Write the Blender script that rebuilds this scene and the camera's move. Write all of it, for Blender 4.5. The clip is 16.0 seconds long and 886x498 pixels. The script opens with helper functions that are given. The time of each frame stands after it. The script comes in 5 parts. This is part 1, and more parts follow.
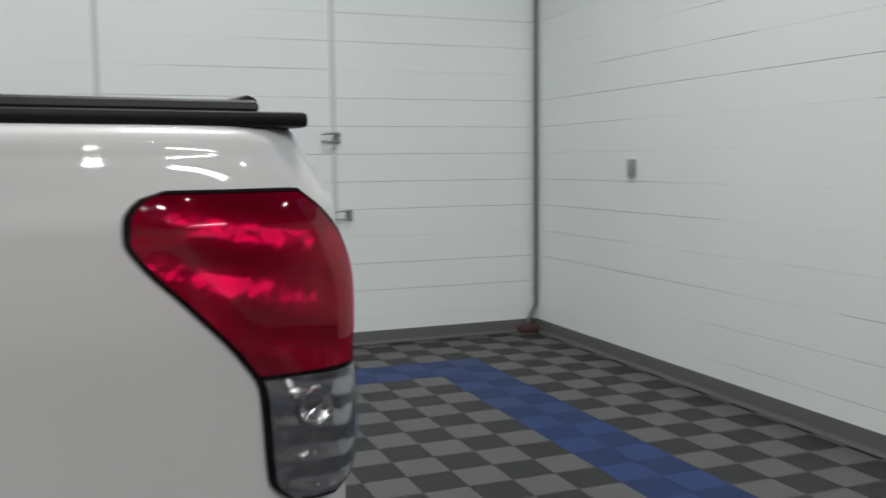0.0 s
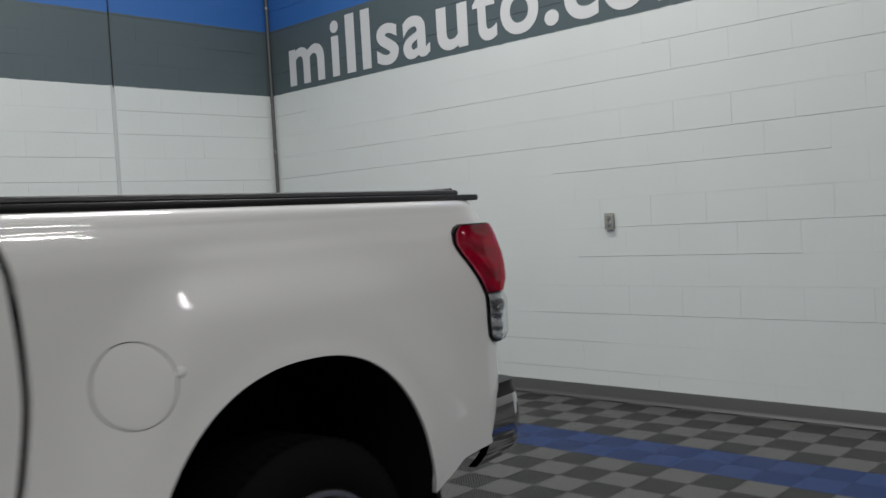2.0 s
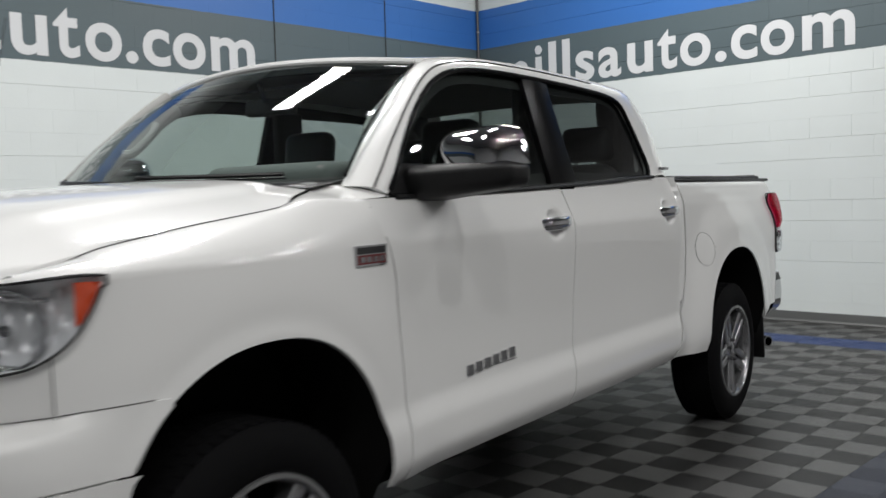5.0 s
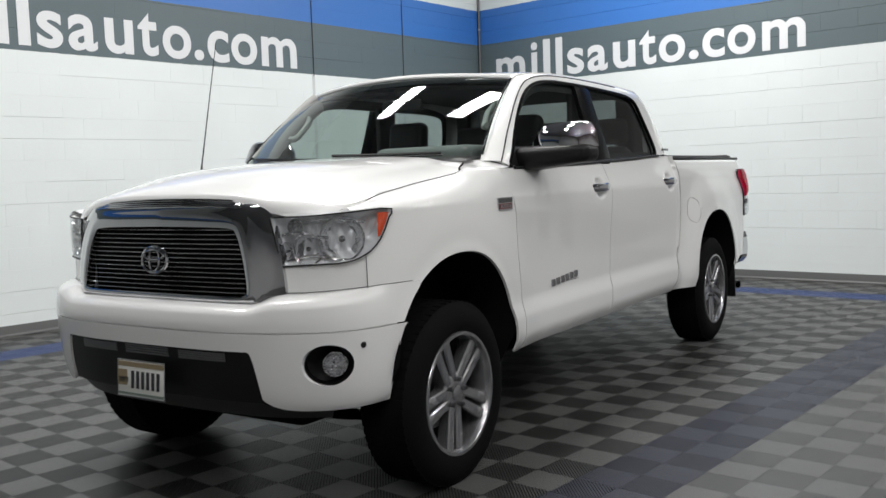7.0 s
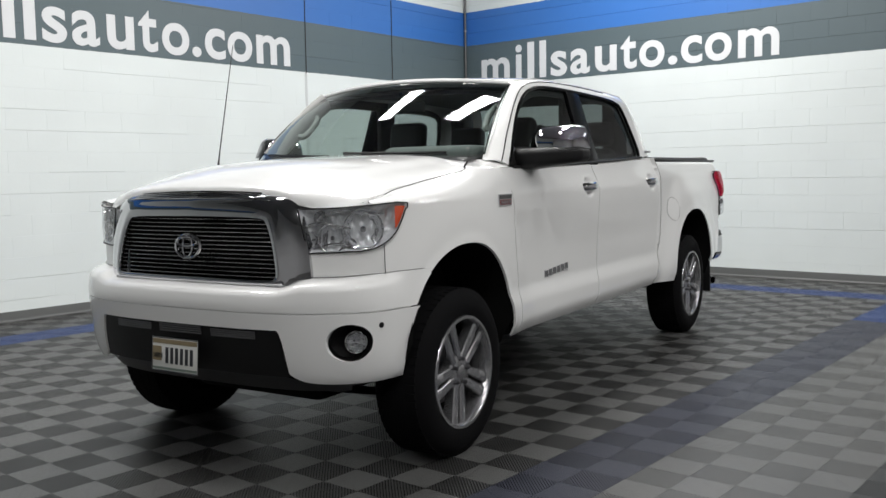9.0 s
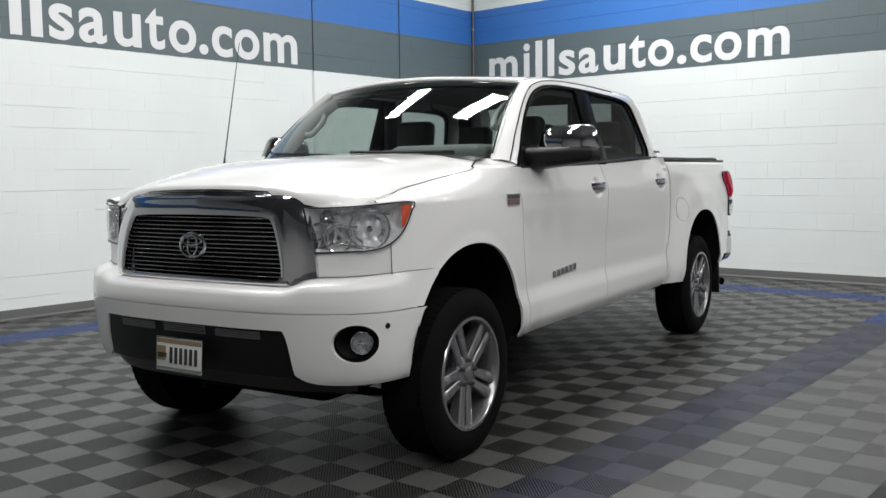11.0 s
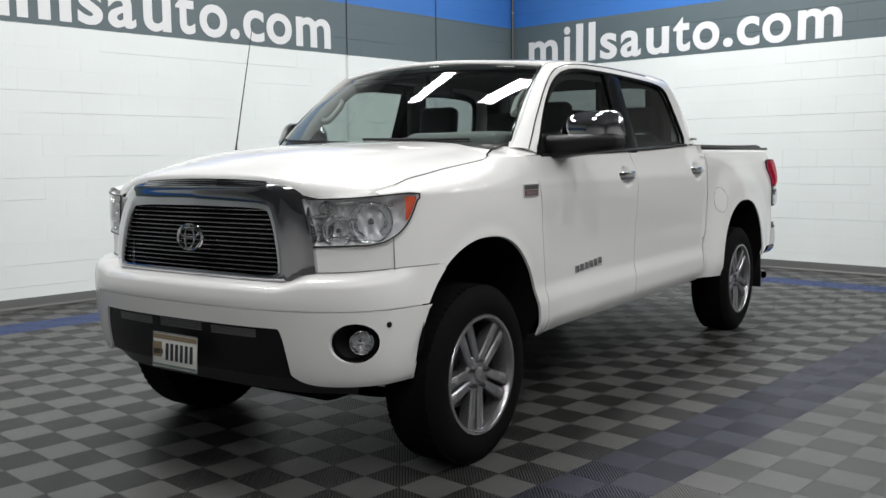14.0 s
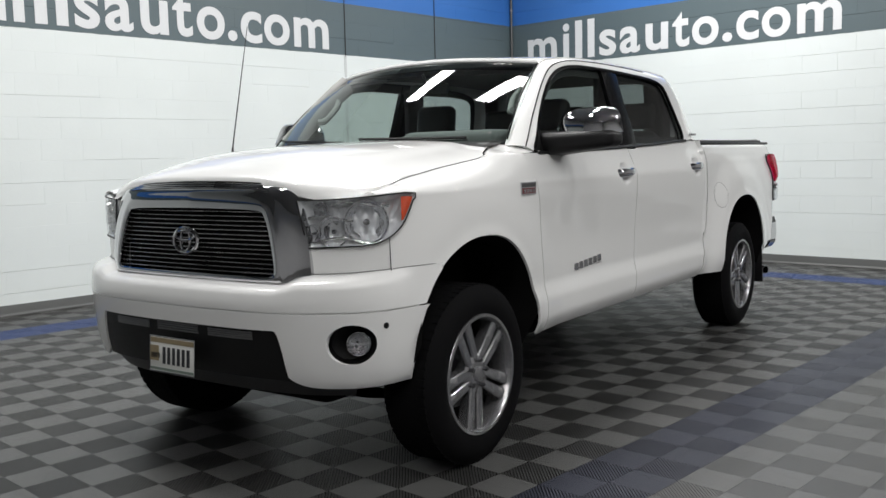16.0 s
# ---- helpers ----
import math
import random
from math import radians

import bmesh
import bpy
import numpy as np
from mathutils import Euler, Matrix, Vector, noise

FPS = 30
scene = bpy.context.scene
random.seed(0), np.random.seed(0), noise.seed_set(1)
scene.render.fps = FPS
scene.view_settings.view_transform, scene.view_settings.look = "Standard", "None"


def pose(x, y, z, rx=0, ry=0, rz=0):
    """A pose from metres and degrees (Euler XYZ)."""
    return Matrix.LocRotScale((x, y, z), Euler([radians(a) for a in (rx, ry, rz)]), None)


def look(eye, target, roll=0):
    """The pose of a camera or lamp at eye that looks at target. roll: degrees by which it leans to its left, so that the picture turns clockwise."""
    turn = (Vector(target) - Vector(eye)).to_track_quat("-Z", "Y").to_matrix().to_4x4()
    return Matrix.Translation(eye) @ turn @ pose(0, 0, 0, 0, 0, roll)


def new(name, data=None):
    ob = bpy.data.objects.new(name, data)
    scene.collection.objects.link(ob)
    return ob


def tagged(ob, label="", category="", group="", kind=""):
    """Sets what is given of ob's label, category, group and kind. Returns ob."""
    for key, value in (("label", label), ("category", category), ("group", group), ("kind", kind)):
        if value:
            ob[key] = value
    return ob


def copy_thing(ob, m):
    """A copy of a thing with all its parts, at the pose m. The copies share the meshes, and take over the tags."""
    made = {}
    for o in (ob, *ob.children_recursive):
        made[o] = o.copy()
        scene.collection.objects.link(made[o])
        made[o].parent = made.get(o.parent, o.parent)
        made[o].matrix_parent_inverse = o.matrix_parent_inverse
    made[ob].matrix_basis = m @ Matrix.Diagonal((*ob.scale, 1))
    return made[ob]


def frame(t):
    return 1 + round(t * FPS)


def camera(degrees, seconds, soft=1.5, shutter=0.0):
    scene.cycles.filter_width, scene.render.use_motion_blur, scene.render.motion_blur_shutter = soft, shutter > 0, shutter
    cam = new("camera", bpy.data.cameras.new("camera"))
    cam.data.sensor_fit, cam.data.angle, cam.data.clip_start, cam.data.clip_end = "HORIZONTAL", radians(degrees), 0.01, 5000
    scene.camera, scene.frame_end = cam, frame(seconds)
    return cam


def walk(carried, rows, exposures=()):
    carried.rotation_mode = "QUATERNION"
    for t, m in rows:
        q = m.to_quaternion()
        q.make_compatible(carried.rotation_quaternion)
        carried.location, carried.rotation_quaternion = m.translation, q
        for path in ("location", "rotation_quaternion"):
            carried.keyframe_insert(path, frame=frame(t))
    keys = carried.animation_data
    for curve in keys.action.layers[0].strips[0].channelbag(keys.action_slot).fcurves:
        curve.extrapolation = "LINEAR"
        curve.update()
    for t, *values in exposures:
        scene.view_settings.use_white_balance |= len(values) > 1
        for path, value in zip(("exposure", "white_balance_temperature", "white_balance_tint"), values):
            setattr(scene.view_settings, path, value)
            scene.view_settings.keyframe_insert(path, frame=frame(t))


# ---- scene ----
cam = camera(52.0, 16.0, shutter=0.5)
PATH = [
    (0, (0.845, 0.399, 1.36), (1.571, 2.252, 1.17), -0.6),
    (0.5, (0.422, 0.171, 1.367), (1.472, 1.865, 1.19), -1.9),
    (1, (-0.075, -0.048, 1.359), (1.165, 1.514, 1.203), -2.8),
    (1.5, (-0.636, -0.28, 1.367), (0.683, 1.219, 1.258), -2.6),
    (2, (-1.226, -0.452, 1.35), (0.224, 0.924, 1.284), -3.4),
    (2.5, (-1.834, -0.598, 1.369), (-0.361, 0.753, 1.3), -3.0),
    (3, (-2.428, -0.681, 1.377), (-0.914, 0.624, 1.309), -2.7),
    (3.5, (-3.038, -0.835, 1.365), (-1.514, 0.458, 1.33), -2.85),
    (4, (-3.688, -0.944, 1.343), (-2.152, 0.336, 1.33), -3.24),
    (4.5, (-4.311, -1.016, 1.359), (-2.835, 0.332, 1.301), -3.75),
    (5, (-4.886, -1.089, 1.375), (-3.446, 0.294, 1.259), -1.8),
    (7.5, (-6.739, -1.778, 1.337), (-5.223, -0.484, 1.174), -2.1),
    (8, (-6.87, -1.809, 1.338), (-5.338, -0.535, 1.168), -2.0),
    (8.5, (-6.906, -1.819, 1.337), (-5.365, -0.556, 1.164), -1.3),
    (9, (-6.912, -1.816, 1.349), (-5.377, -0.544, 1.183), -1.0),
    (11.5, (-6.844, -1.766, 1.351), (-5.326, -0.476, 1.18), -0.6),
    (12, (-6.784, -1.749, 1.354), (-5.279, -0.445, 1.172), -0.4),
    (12.5, (-6.724, -1.74, 1.355), (-5.231, -0.423, 1.161), -0.8),
    (13, (-6.673, -1.734, 1.361), (-5.195, -0.404, 1.152), -0.8),
    (13.5, (-6.627, -1.744, 1.364), (-5.161, -0.4, 1.157), -0.7),
    (14, (-6.584, -1.757, 1.364), (-5.132, -0.397, 1.166), -0.6),
    (14.5, (-6.559, -1.764, 1.363), (-5.119, -0.39, 1.166), -0.8),
    (15, (-6.554, -1.76, 1.356), (-5.123, -0.377, 1.156), -1.3),
    (15.5, (-6.544, -1.76, 1.357), (-5.106, -0.386, 1.153), -1.6),
    (16, (-6.548, -1.762, 1.363), (-5.101, -0.396, 1.163), -1.4),
]
walk(cam, [(t, look(eye, target, roll)) for t, eye, target, roll in PATH],
     [(0.0, -0.93), (1.0, -1.06), (2.0, -1.15), (3.0, -1.12), (4.0, -0.94), (5.0, -0.68), (7.0, -0.34), (16.0, -0.32)])

# ---- light and world ----
world = bpy.data.worlds.new("world")
scene.world = world
world.use_nodes = True
world.node_tree.nodes["Background"].inputs[0].default_value = (0.6, 0.62, 0.65, 1)
world.node_tree.nodes["Background"].inputs[1].default_value = 0.02

WALL_X, WALL_Y = 4.19, 6.89        # faces of the two painted block walls
REAR_X, REAR_Y, TOP = -15.0, -9.5, 6.0
FAR_X = 9.0                        # end of the aisle past the block wall
LAMP_POWER = 98.0
ROUND_POWER = 54.0
LAMP_COLOUR = (1.0, 0.992, 0.98)

# ---- helpers ----


def lerp(a, b, t):
    return a + (b - a) * t


def step(a, b, x):
    t = min(1.0, max(0.0, (x - a) / (b - a)))
    return t * t * (3 - 2 * t)


def curve(*pts):
    """A smooth function through points (x, value), monotone between them."""
    xs, ys = [p[0] for p in pts], [p[1] for p in pts]
    n = len(xs)
    d = [(ys[i + 1] - ys[i]) / (xs[i + 1] - xs[i]) for i in range(n - 1)]
    m = [d[0]] + [0 if d[i - 1] * d[i] <= 0 else 2 * d[i - 1] * d[i] / (d[i - 1] + d[i]) for i in range(1, n - 1)] + [d[-1]]

    def f(x):
        if x <= xs[0]:
            return ys[0]
        if x >= xs[-1]:
            return ys[-1]
        i = max(k for k in range(n - 1) if xs[k] <= x)
        h = xs[i + 1] - xs[i]
        t = (x - xs[i]) / h
        return ((1 + 2 * t) * (1 - t) ** 2 * ys[i] + t * (1 - t) ** 2 * h * m[i] + t * t * (3 - 2 * t) * ys[i + 1] + t * t * (t - 1) * h * m[i + 1])
    return f


def spline(pts, n):
    """n points evenly spread along a smooth line through 3D points."""
    pts = [Vector(p) for p in pts]
    out = []
    for i in range(len(pts) - 1):
        a, b = pts[max(i - 1, 0)], pts[min(i + 2, len(pts) - 1)]
        p, q = pts[i], pts[i + 1]
        for k in range(12):
            t = k / 12
            out.append(0.5 * (2 * p + (q - a) * t + (2 * a - 5 * p + 4 * q - b) * t * t + (3 * p - a - 3 * q + b) * t ** 3))
    out.append(pts[-1])
    at = [0.0]
    for u, v in zip(out, out[1:]):
        at.append(at[-1] + (v - u).length)
    res, j = [], 0
    for k in range(n):
        w = at[-1] * k / (n - 1)
        while j < len(at) - 2 and at[j + 1] < w:
            j += 1
        res.append(out[j].lerp(out[j + 1], min(1, (w - at[j]) / max(1e-9, at[j + 1] - at[j]))))
    return res


def mesh_of(bm, name, material, smooth=True, sharp=40):
    bmesh.ops.recalc_face_normals(bm, faces=bm.faces)
    for f in bm.faces:
        f.smooth = smooth
    if smooth:
        for e in bm.edges:
            if len(e.link_faces) == 2 and e.calc_face_angle(0) > radians(sharp):
                e.smooth = False
    me = bpy.data.meshes.new(name)
    bm.to_mesh(me)
    bm.free()
    me.materials.append(material)
    return me


def part(name, bm, material, parent, label="", smooth=True, sharp=40):
    ob = new(name, mesh_of(bm, name, material, smooth, sharp))
    ob.parent = parent
    if label:
        ob["label"] = label
    return ob


def thing(name, bm, material, label, category, group="", kind="", smooth=True):
    return tagged(new(name, mesh_of(bm, name, material, smooth)), label, category, group, kind)


def empty(name, at=(0, 0, 0), rz=0.0, parent=None):
    ob = new(name)
    ob.empty_display_size = 0.1
    ob.matrix_basis = pose(*at, 0, 0, rz)
    ob.parent = parent
    return ob


def grid(nu, nv, f, bm=None):
    bm = bm or bmesh.new()
    vs = [[bm.verts.new(f(i / nu, j / nv)) for j in range(nv + 1)] for i in range(nu + 1)]
    for i in range(nu):
        for j in range(nv):
            try:
                bm.faces.new((vs[i][j], vs[i + 1][j], vs[i + 1][j + 1], vs[i][j + 1]))
            except ValueError:
                pass
    return bm


def lip(bm, way):
    """Turns the open rim of a sheet inwards, so that it shows its thickness."""
    rim = [e for e in bm.edges if len(e.link_faces) == 1]
    made = bmesh.ops.extrude_edge_only(bm, edges=rim)["geom"]
    bmesh.ops.translate(bm, verts=[v for v in made if isinstance(v, bmesh.types.BMVert)], vec=way)
    return bm


def box(x0, x1, y0, y1, z0, z1, r=0.0, seg=2, bm=None):
    bm = bm or bmesh.new()
    got = bmesh.ops.create_cube(bm, size=1.0)["verts"]
    bmesh.ops.scale(bm, verts=got, vec=(x1 - x0, y1 - y0, z1 - z0))
    bmesh.ops.translate(bm, verts=got, vec=((x0 + x1) / 2, (y0 + y1) / 2, (z0 + z1) / 2))
    if r:
        edges = list({e for v in got for e in v.link_edges})
        bmesh.ops.bevel(bm, geom=edges, offset=r, segments=seg, affect="EDGES", profile=0.5)
    return bm


def lathe(profile, n=48, bm=None, axis="y"):
    """A ring of (radius, along) pairs turned about the axis."""
    bm = bm or bmesh.new()
    rings = []
    for k in range(n):
        a = 2 * math.pi * k / n
        c, s = math.cos(a), math.sin(a)
        if axis == "y":
            rings.append([bm.verts.new((r * c, w, r * s)) for r, w in profile])
        else:
            rings.append([bm.verts.new((r * c, r * s, w)) for r, w in profile])
    for k in range(n):
        p, q = rings[k], rings[(k + 1) % n]
        for i in range(len(profile) - 1):
            bm.faces.new((p[i], q[i], q[i + 1], p[i + 1]))
    return bm


def tube(pts, r, n=8, bm=None, closed=False, flat=1.0):
    """A round bar along points."""
    bm = bm or bmesh.new()
    pts = [Vector(p) for p in pts]
    rings, last = [], None
    m = len(pts)
    for i, p in enumerate(pts):
        a = pts[(i - 1) % m] if closed or i else p
        b = pts[(i + 1) % m] if closed or i < m - 1 else p
        d = (b - a).normalized()
        side = d.cross(Vector((0, 0, 1)))
        if side.length < 0.05:
            side = d.cross(Vector((0, 1, 0)))
        side.normalize()
        if last and side.dot(last) < 0:
            side = -side
        last = side
        up = side.cross(d)
        rr = r[i] if isinstance(r, (list, tuple)) else r
        rings.append([bm.verts.new(p + side * (math.cos(2 * math.pi * k / n) * rr * flat) + up * (math.sin(2 * math.pi * k / n) * rr)) for k in range(n)])
    for i in range(m if closed else m - 1):
        p, q = rings[i], rings[(i + 1) % m]
        for k in range(n):
            bm.faces.new((p[k], p[(k + 1) % n], q[(k + 1) % n], q[k]))
    if not closed:
        bm.faces.new(rings[0])
        bm.faces.new(rings[-1])
    return bm


def moved(bm, x=0, y=0, z=0, rx=0, ry=0, rz=0, s=(1, 1, 1)):
    bmesh.ops.transform(bm, matrix=pose(x, y, z, rx, ry, rz) @ Matrix.Diagonal((*s, 1)), verts=bm.verts)
    return bm


# ---- materials ----


def material(name, colour, rough=0.5, metal=0.0, coat=0.0, grain=0.0, grain_size=60.0, bump=0.0, bump_size=120.0, spec=0.5, stain=0.0, stain_size=1.5, coords="Object"):
    """A surface with two scales of variation: fine grain and broad stains, and a fine relief."""
    m = bpy.data.materials.new(name)
    m.use_nodes = True
    nt = m.node_tree
    b = nt.nodes["Principled BSDF"]
    b.inputs["Base Color"].default_value = (*colour, 1)
    b.inputs["Roughness"].default_value = rough
    b.inputs["Metallic"].default_value = metal
    b.inputs["Coat Weight"].default_value = coat
    b.inputs["Coat Roughness"].default_value = 0.02
    b.inputs["Specular IOR Level"].default_value = spec
    tc = nt.nodes.new("ShaderNodeTexCoord")
    src = tc.outputs[coords]
    if grain or stain:
        fine = nt.nodes.new("ShaderNodeTexNoise")
        fine.inputs["Scale"].default_value = grain_size
        fine.inputs["Detail"].default_value = 4
        broad = nt.nodes.new("ShaderNodeTexNoise")
        broad.inputs["Scale"].default_value = stain_size
        broad.inputs["Detail"].default_value = 5
        for n in (fine, broad):
            nt.links.new(src, n.inputs["Vector"])
        both = nt.nodes.new("ShaderNodeMath")
        both.operation = "MULTIPLY_ADD"
        nt.links.new(fine.outputs[0], both.inputs[0])
        both.inputs[1].default_value = grain
        both2 = nt.nodes.new("ShaderNodeMath")
        both2.operation = "MULTIPLY_ADD"
        nt.links.new(broad.outputs[0], both2.inputs[0])
        both2.inputs[1].default_value = stain
        both2.inputs[2].default_value = 1 - (grain + stain) / 2
        nt.links.new(both2.outputs[0], both.inputs[2])
        mix = nt.nodes.new("ShaderNodeMix")
        mix.data_type, mix.blend_type = "RGBA", "MULTIPLY"
        mix.inputs[0].default_value = 1
        mix.inputs[6].default_value = (*colour, 1)
        nt.links.new(both.outputs[0], mix.inputs[7])
        nt.links.new(mix.outputs[2], b.inputs["Base Color"])
        r = nt.nodes.new("ShaderNodeMath")
        r.operation = "MULTIPLY_ADD"
        nt.links.new(broad.outputs[0], r.inputs[0])
        r.inputs[1].default_value = 0.25 * rough
        r.inputs[2].default_value = rough * 0.875
        nt.links.new(r.outputs[0], b.inputs["Roughness"])
    if bump:
        n = nt.nodes.new("ShaderNodeTexNoise")
        n.inputs["Scale"].default_value = bump_size
        n.inputs["Detail"].default_value = 3
        nt.links.new(src, n.inputs["Vector"])
        bp = nt.nodes.new("ShaderNodeBump")
        bp.inputs["Strength"].default_value = bump
        bp.inputs["Distance"].default_value = 0.01
        nt.links.new(n.outputs[0], bp.inputs["Height"])
        nt.links.new(bp.outputs[0], b.inputs["Normal"])
    return m


def glass(name, tint, ior=1.5, rough=0.0, edge=1.0):
    """A thin pane: clear or tinted, with a mirror gloss that grows towards grazing."""
    m = bpy.data.materials.new(name)
    m.use_nodes = True
    nt = m.node_tree
    nt.nodes.remove(nt.nodes["Principled BSDF"])
    t = nt.nodes.new("ShaderNodeBsdfTransparent")
    t.inputs[0].default_value = (*tint, 1)
    g = nt.nodes.new("ShaderNodeBsdfGlossy")
    g.inputs["Roughness"].default_value = rough
    lw = nt.nodes.new("ShaderNodeLayerWeight")
    pw = nt.nodes.new("ShaderNodeMath")
    pw.operation = "POWER"
    nt.links.new(lw.outputs["Facing"], pw.inputs[0])
    pw.inputs[1].default_value = 5.0
    fr = nt.nodes.new("ShaderNodeMath")
    fr.operation = "MULTIPLY_ADD"
    nt.links.new(pw.outputs[0], fr.inputs[0])
    base = ((ior - 1) / (ior + 1)) ** 2 * 1.9
    fr.inputs[1].default_value, fr.inputs[2].default_value = (1 - base) * edge, base
    mx = nt.nodes.new("ShaderNodeMixShader")
    nt.links.new(fr.outputs[0], mx.inputs[0])
    nt.links.new(t.outputs[0], mx.inputs[1])
    nt.links.new(g.outputs[0], mx.inputs[2])
    nt.links.new(mx.outputs[0], nt.nodes["Material Output"].inputs[0])
    return m


def wall_paint(name):
    """White block paint with a grey and a blue band at their heights."""
    m = material(name, (0.78, 0.79, 0.78), rough=0.42, grain=0.05, grain_size=35, bump=0.08, bump_size=45, stain=0.08, stain_size=0.9, coords="Object")
    nt = m.node_tree
    b = nt.nodes["Principled BSDF"]
    geo = nt.nodes.new("ShaderNodeNewGeometry")
    sep = nt.nodes.new("ShaderNodeSeparateXYZ")
    nt.links.new(geo.outputs["Position"], sep.inputs[0])
    wob = nt.nodes.new("ShaderNodeTexNoise")
    wob.inputs["Scale"].default_value = 14
    nt.links.new(geo.outputs["Position"], wob.inputs["Vector"])
    add = nt.nodes.new("ShaderNodeMath")
    add.operation = "MULTIPLY_ADD"
    nt.links.new(wob.outputs[0], add.inputs[0])
    add.inputs[1].default_value = 0.012
    nt.links.new(sep.outputs[2], add.inputs[2])
    ramp = nt.nodes.new("ShaderNodeValToRGB")
    ramp.color_ramp.interpolation = "CONSTANT"
    div = nt.nodes.new("ShaderNodeMath")
    div.operation = "DIVIDE"
    nt.links.new(add.outputs[0], div.inputs[0])
    div.inputs[1].default_value = 8.0
    nt.links.new(div.outputs[0], ramp.inputs[0])
    el = ramp.color_ramp.elements
    el[0].position, el[0].color = 0.0, (0.775, 0.820, 0.808, 1)
    el[1].position, el[1].color = GREY_LOW / 8, (0.10, 0.135, 0.148, 1)
    for z, c in ((BLUE_LOW, (0.040, 0.165, 0.50, 1)), (BLUE_TOP, (0.775, 0.820, 0.808, 1))):
        e = el.new(z / 8)
        e.color = c
    mul = nt.nodes.new("ShaderNodeMix")
    mul.data_type, mul.blend_type = "RGBA", "MULTIPLY"
    mul.inputs[0].default_value = 1
    nt.links.new(ramp.outputs[0], mul.inputs[6])
    n = nt.nodes.new("ShaderNodeTexNoise")
    n.inputs["Scale"].default_value = 1.1
    n.inputs["Detail"].default_value = 6
    nt.links.new(geo.outputs["Position"], n.inputs["Vector"])
    rr = nt.nodes.new("ShaderNodeMapRange")
    rr.inputs[1].default_value, rr.inputs[2].default_value = 0.3, 0.7
    rr.inputs[3].default_value, rr.inputs[4].default_value = 0.95, 1.0
    nt.links.new(n.outputs[0], rr.inputs[0])
    nt.links.new(rr.outputs[0], mul.inputs[7])
    nt.links.new(mul.outputs[2], b.inputs["Base Color"])
    return m


GREY_LOW, BLUE_LOW, BLUE_TOP = 2.655, 3.275, 3.77
wall_white = wall_paint("wall_paint")
plain_wall = material("plain_wall", (0.50, 0.50, 0.50), rough=0.7, grain=0.06, stain=0.12)
ceiling_dark = material("ceiling_dark", (0.22, 0.22, 0.225), rough=0.8, grain=0.1, stain=0.2)
tile_grey = material("tile_grey", (0.092, 0.092, 0.090), rough=0.38, spec=0.55, grain=0.12, grain_size=90, stain=0.22, stain_size=2.2)
tile_blue = material("tile_blue", (0.0075, 0.032, 0.135), rough=0.40, spec=0.45, grain=0.12, grain_size=90, stain=0.2, stain_size=2.2)
tile_slate = material("tile_slate", (0.025, 0.028, 0.044), rough=0.40, spec=0.45, grain=0.15, grain_size=90, stain=0.3, stain_size=1.6)
# darker copies of the grey: shade in the rib slots put into the colour
tile_grey_shaded = material("tile_grey_shaded", (0.036, 0.036, 0.035), rough=0.44, spec=0.45, grain=0.12, grain_size=90, stain=0.2, stain_size=2.2)
tile_grey_half_shaded = material("tile_grey_half_shaded", (0.078, 0.078, 0.076), rough=0.38, spec=0.55, grain=0.12, grain_size=90, stain=0.2, stain_size=2.2)
tile_charcoal = material("tile_charcoal", (0.026, 0.026, 0.025), rough=0.32, grain=0.12, grain_size=90, stain=0.2, stain_size=2.2)
subfloor = material("subfloor", (0.01, 0.01, 0.01), rough=0.9)
rubber_base = material("rubber_base", (0.085, 0.087, 0.085), rough=0.45, grain=0.1, stain=0.25)
letter_white = material("letter_white", (0.72, 0.73, 0.74), rough=0.5, grain=0.05, bump=0.2, bump_size=60)
steel_pipe = material("steel_pipe", (0.30, 0.30, 0.31), rough=0.4, metal=0.6, grain=0.1, stain=0.2)
dull_pipe = material("dull_pipe", (0.13, 0.13, 0.13), rough=0.55, metal=0.3, grain=0.1, stain=0.3)
caulk = material("caulk", (0.58, 0.60, 0.60), rough=0.6, grain=0.08)
brown_base = material("brown_base", (0.06, 0.03, 0.025), rough=0.6, grain=0.2)
plate_ivory = material("plate_ivory", (0.33, 0.33, 0.30), rough=0.4, grain=0.1)
dark_slot = material("dark_slot", (0.03, 0.03, 0.03), rough=0.5)
fixture_white = material("fixture_white", (0.7, 0.7, 0.7), rough=0.4)

paint = material("paint", (0.78, 0.78, 0.77), rough=0.35, coat=1.0, spec=0.5)
black_trim = material("black_trim", (0.006, 0.006, 0.0065), rough=0.42, grain=0.1, bump=0.1, bump_size=400, spec=0.3)
gloss_black = material("gloss_black", (0.008, 0.008, 0.009), rough=0.12, coat=0.5)
pillar_black = material("pillar_black", (0.005, 0.005, 0.0055), rough=0.22, grain=0.1, spec=0.07)
underbody = material("underbody", (0.006, 0.006, 0.006), rough=0.9, grain=0.2, spec=0.1)
tyre_rubber = material("tyre_rubber", (0.0055, 0.0055, 0.006), rough=0.75, grain=0.2, grain_size=40, bump=0.15, bump_size=150, spec=0.05)
chrome = material("chrome", (0.56, 0.56, 0.575), rough=0.035, metal=1.0)
satin_chrome = material("satin_chrome", (0.58, 0.58, 0.595), rough=0.06, metal=1.0, grain=0.05)
alloy = material("alloy", (0.34, 0.34, 0.35), rough=0.25, metal=0.85, coat=0.3, grain=0.08)
dark_metal = material("dark_metal", (0.06, 0.06, 0.065), rough=0.4, metal=0.7, grain=0.2)
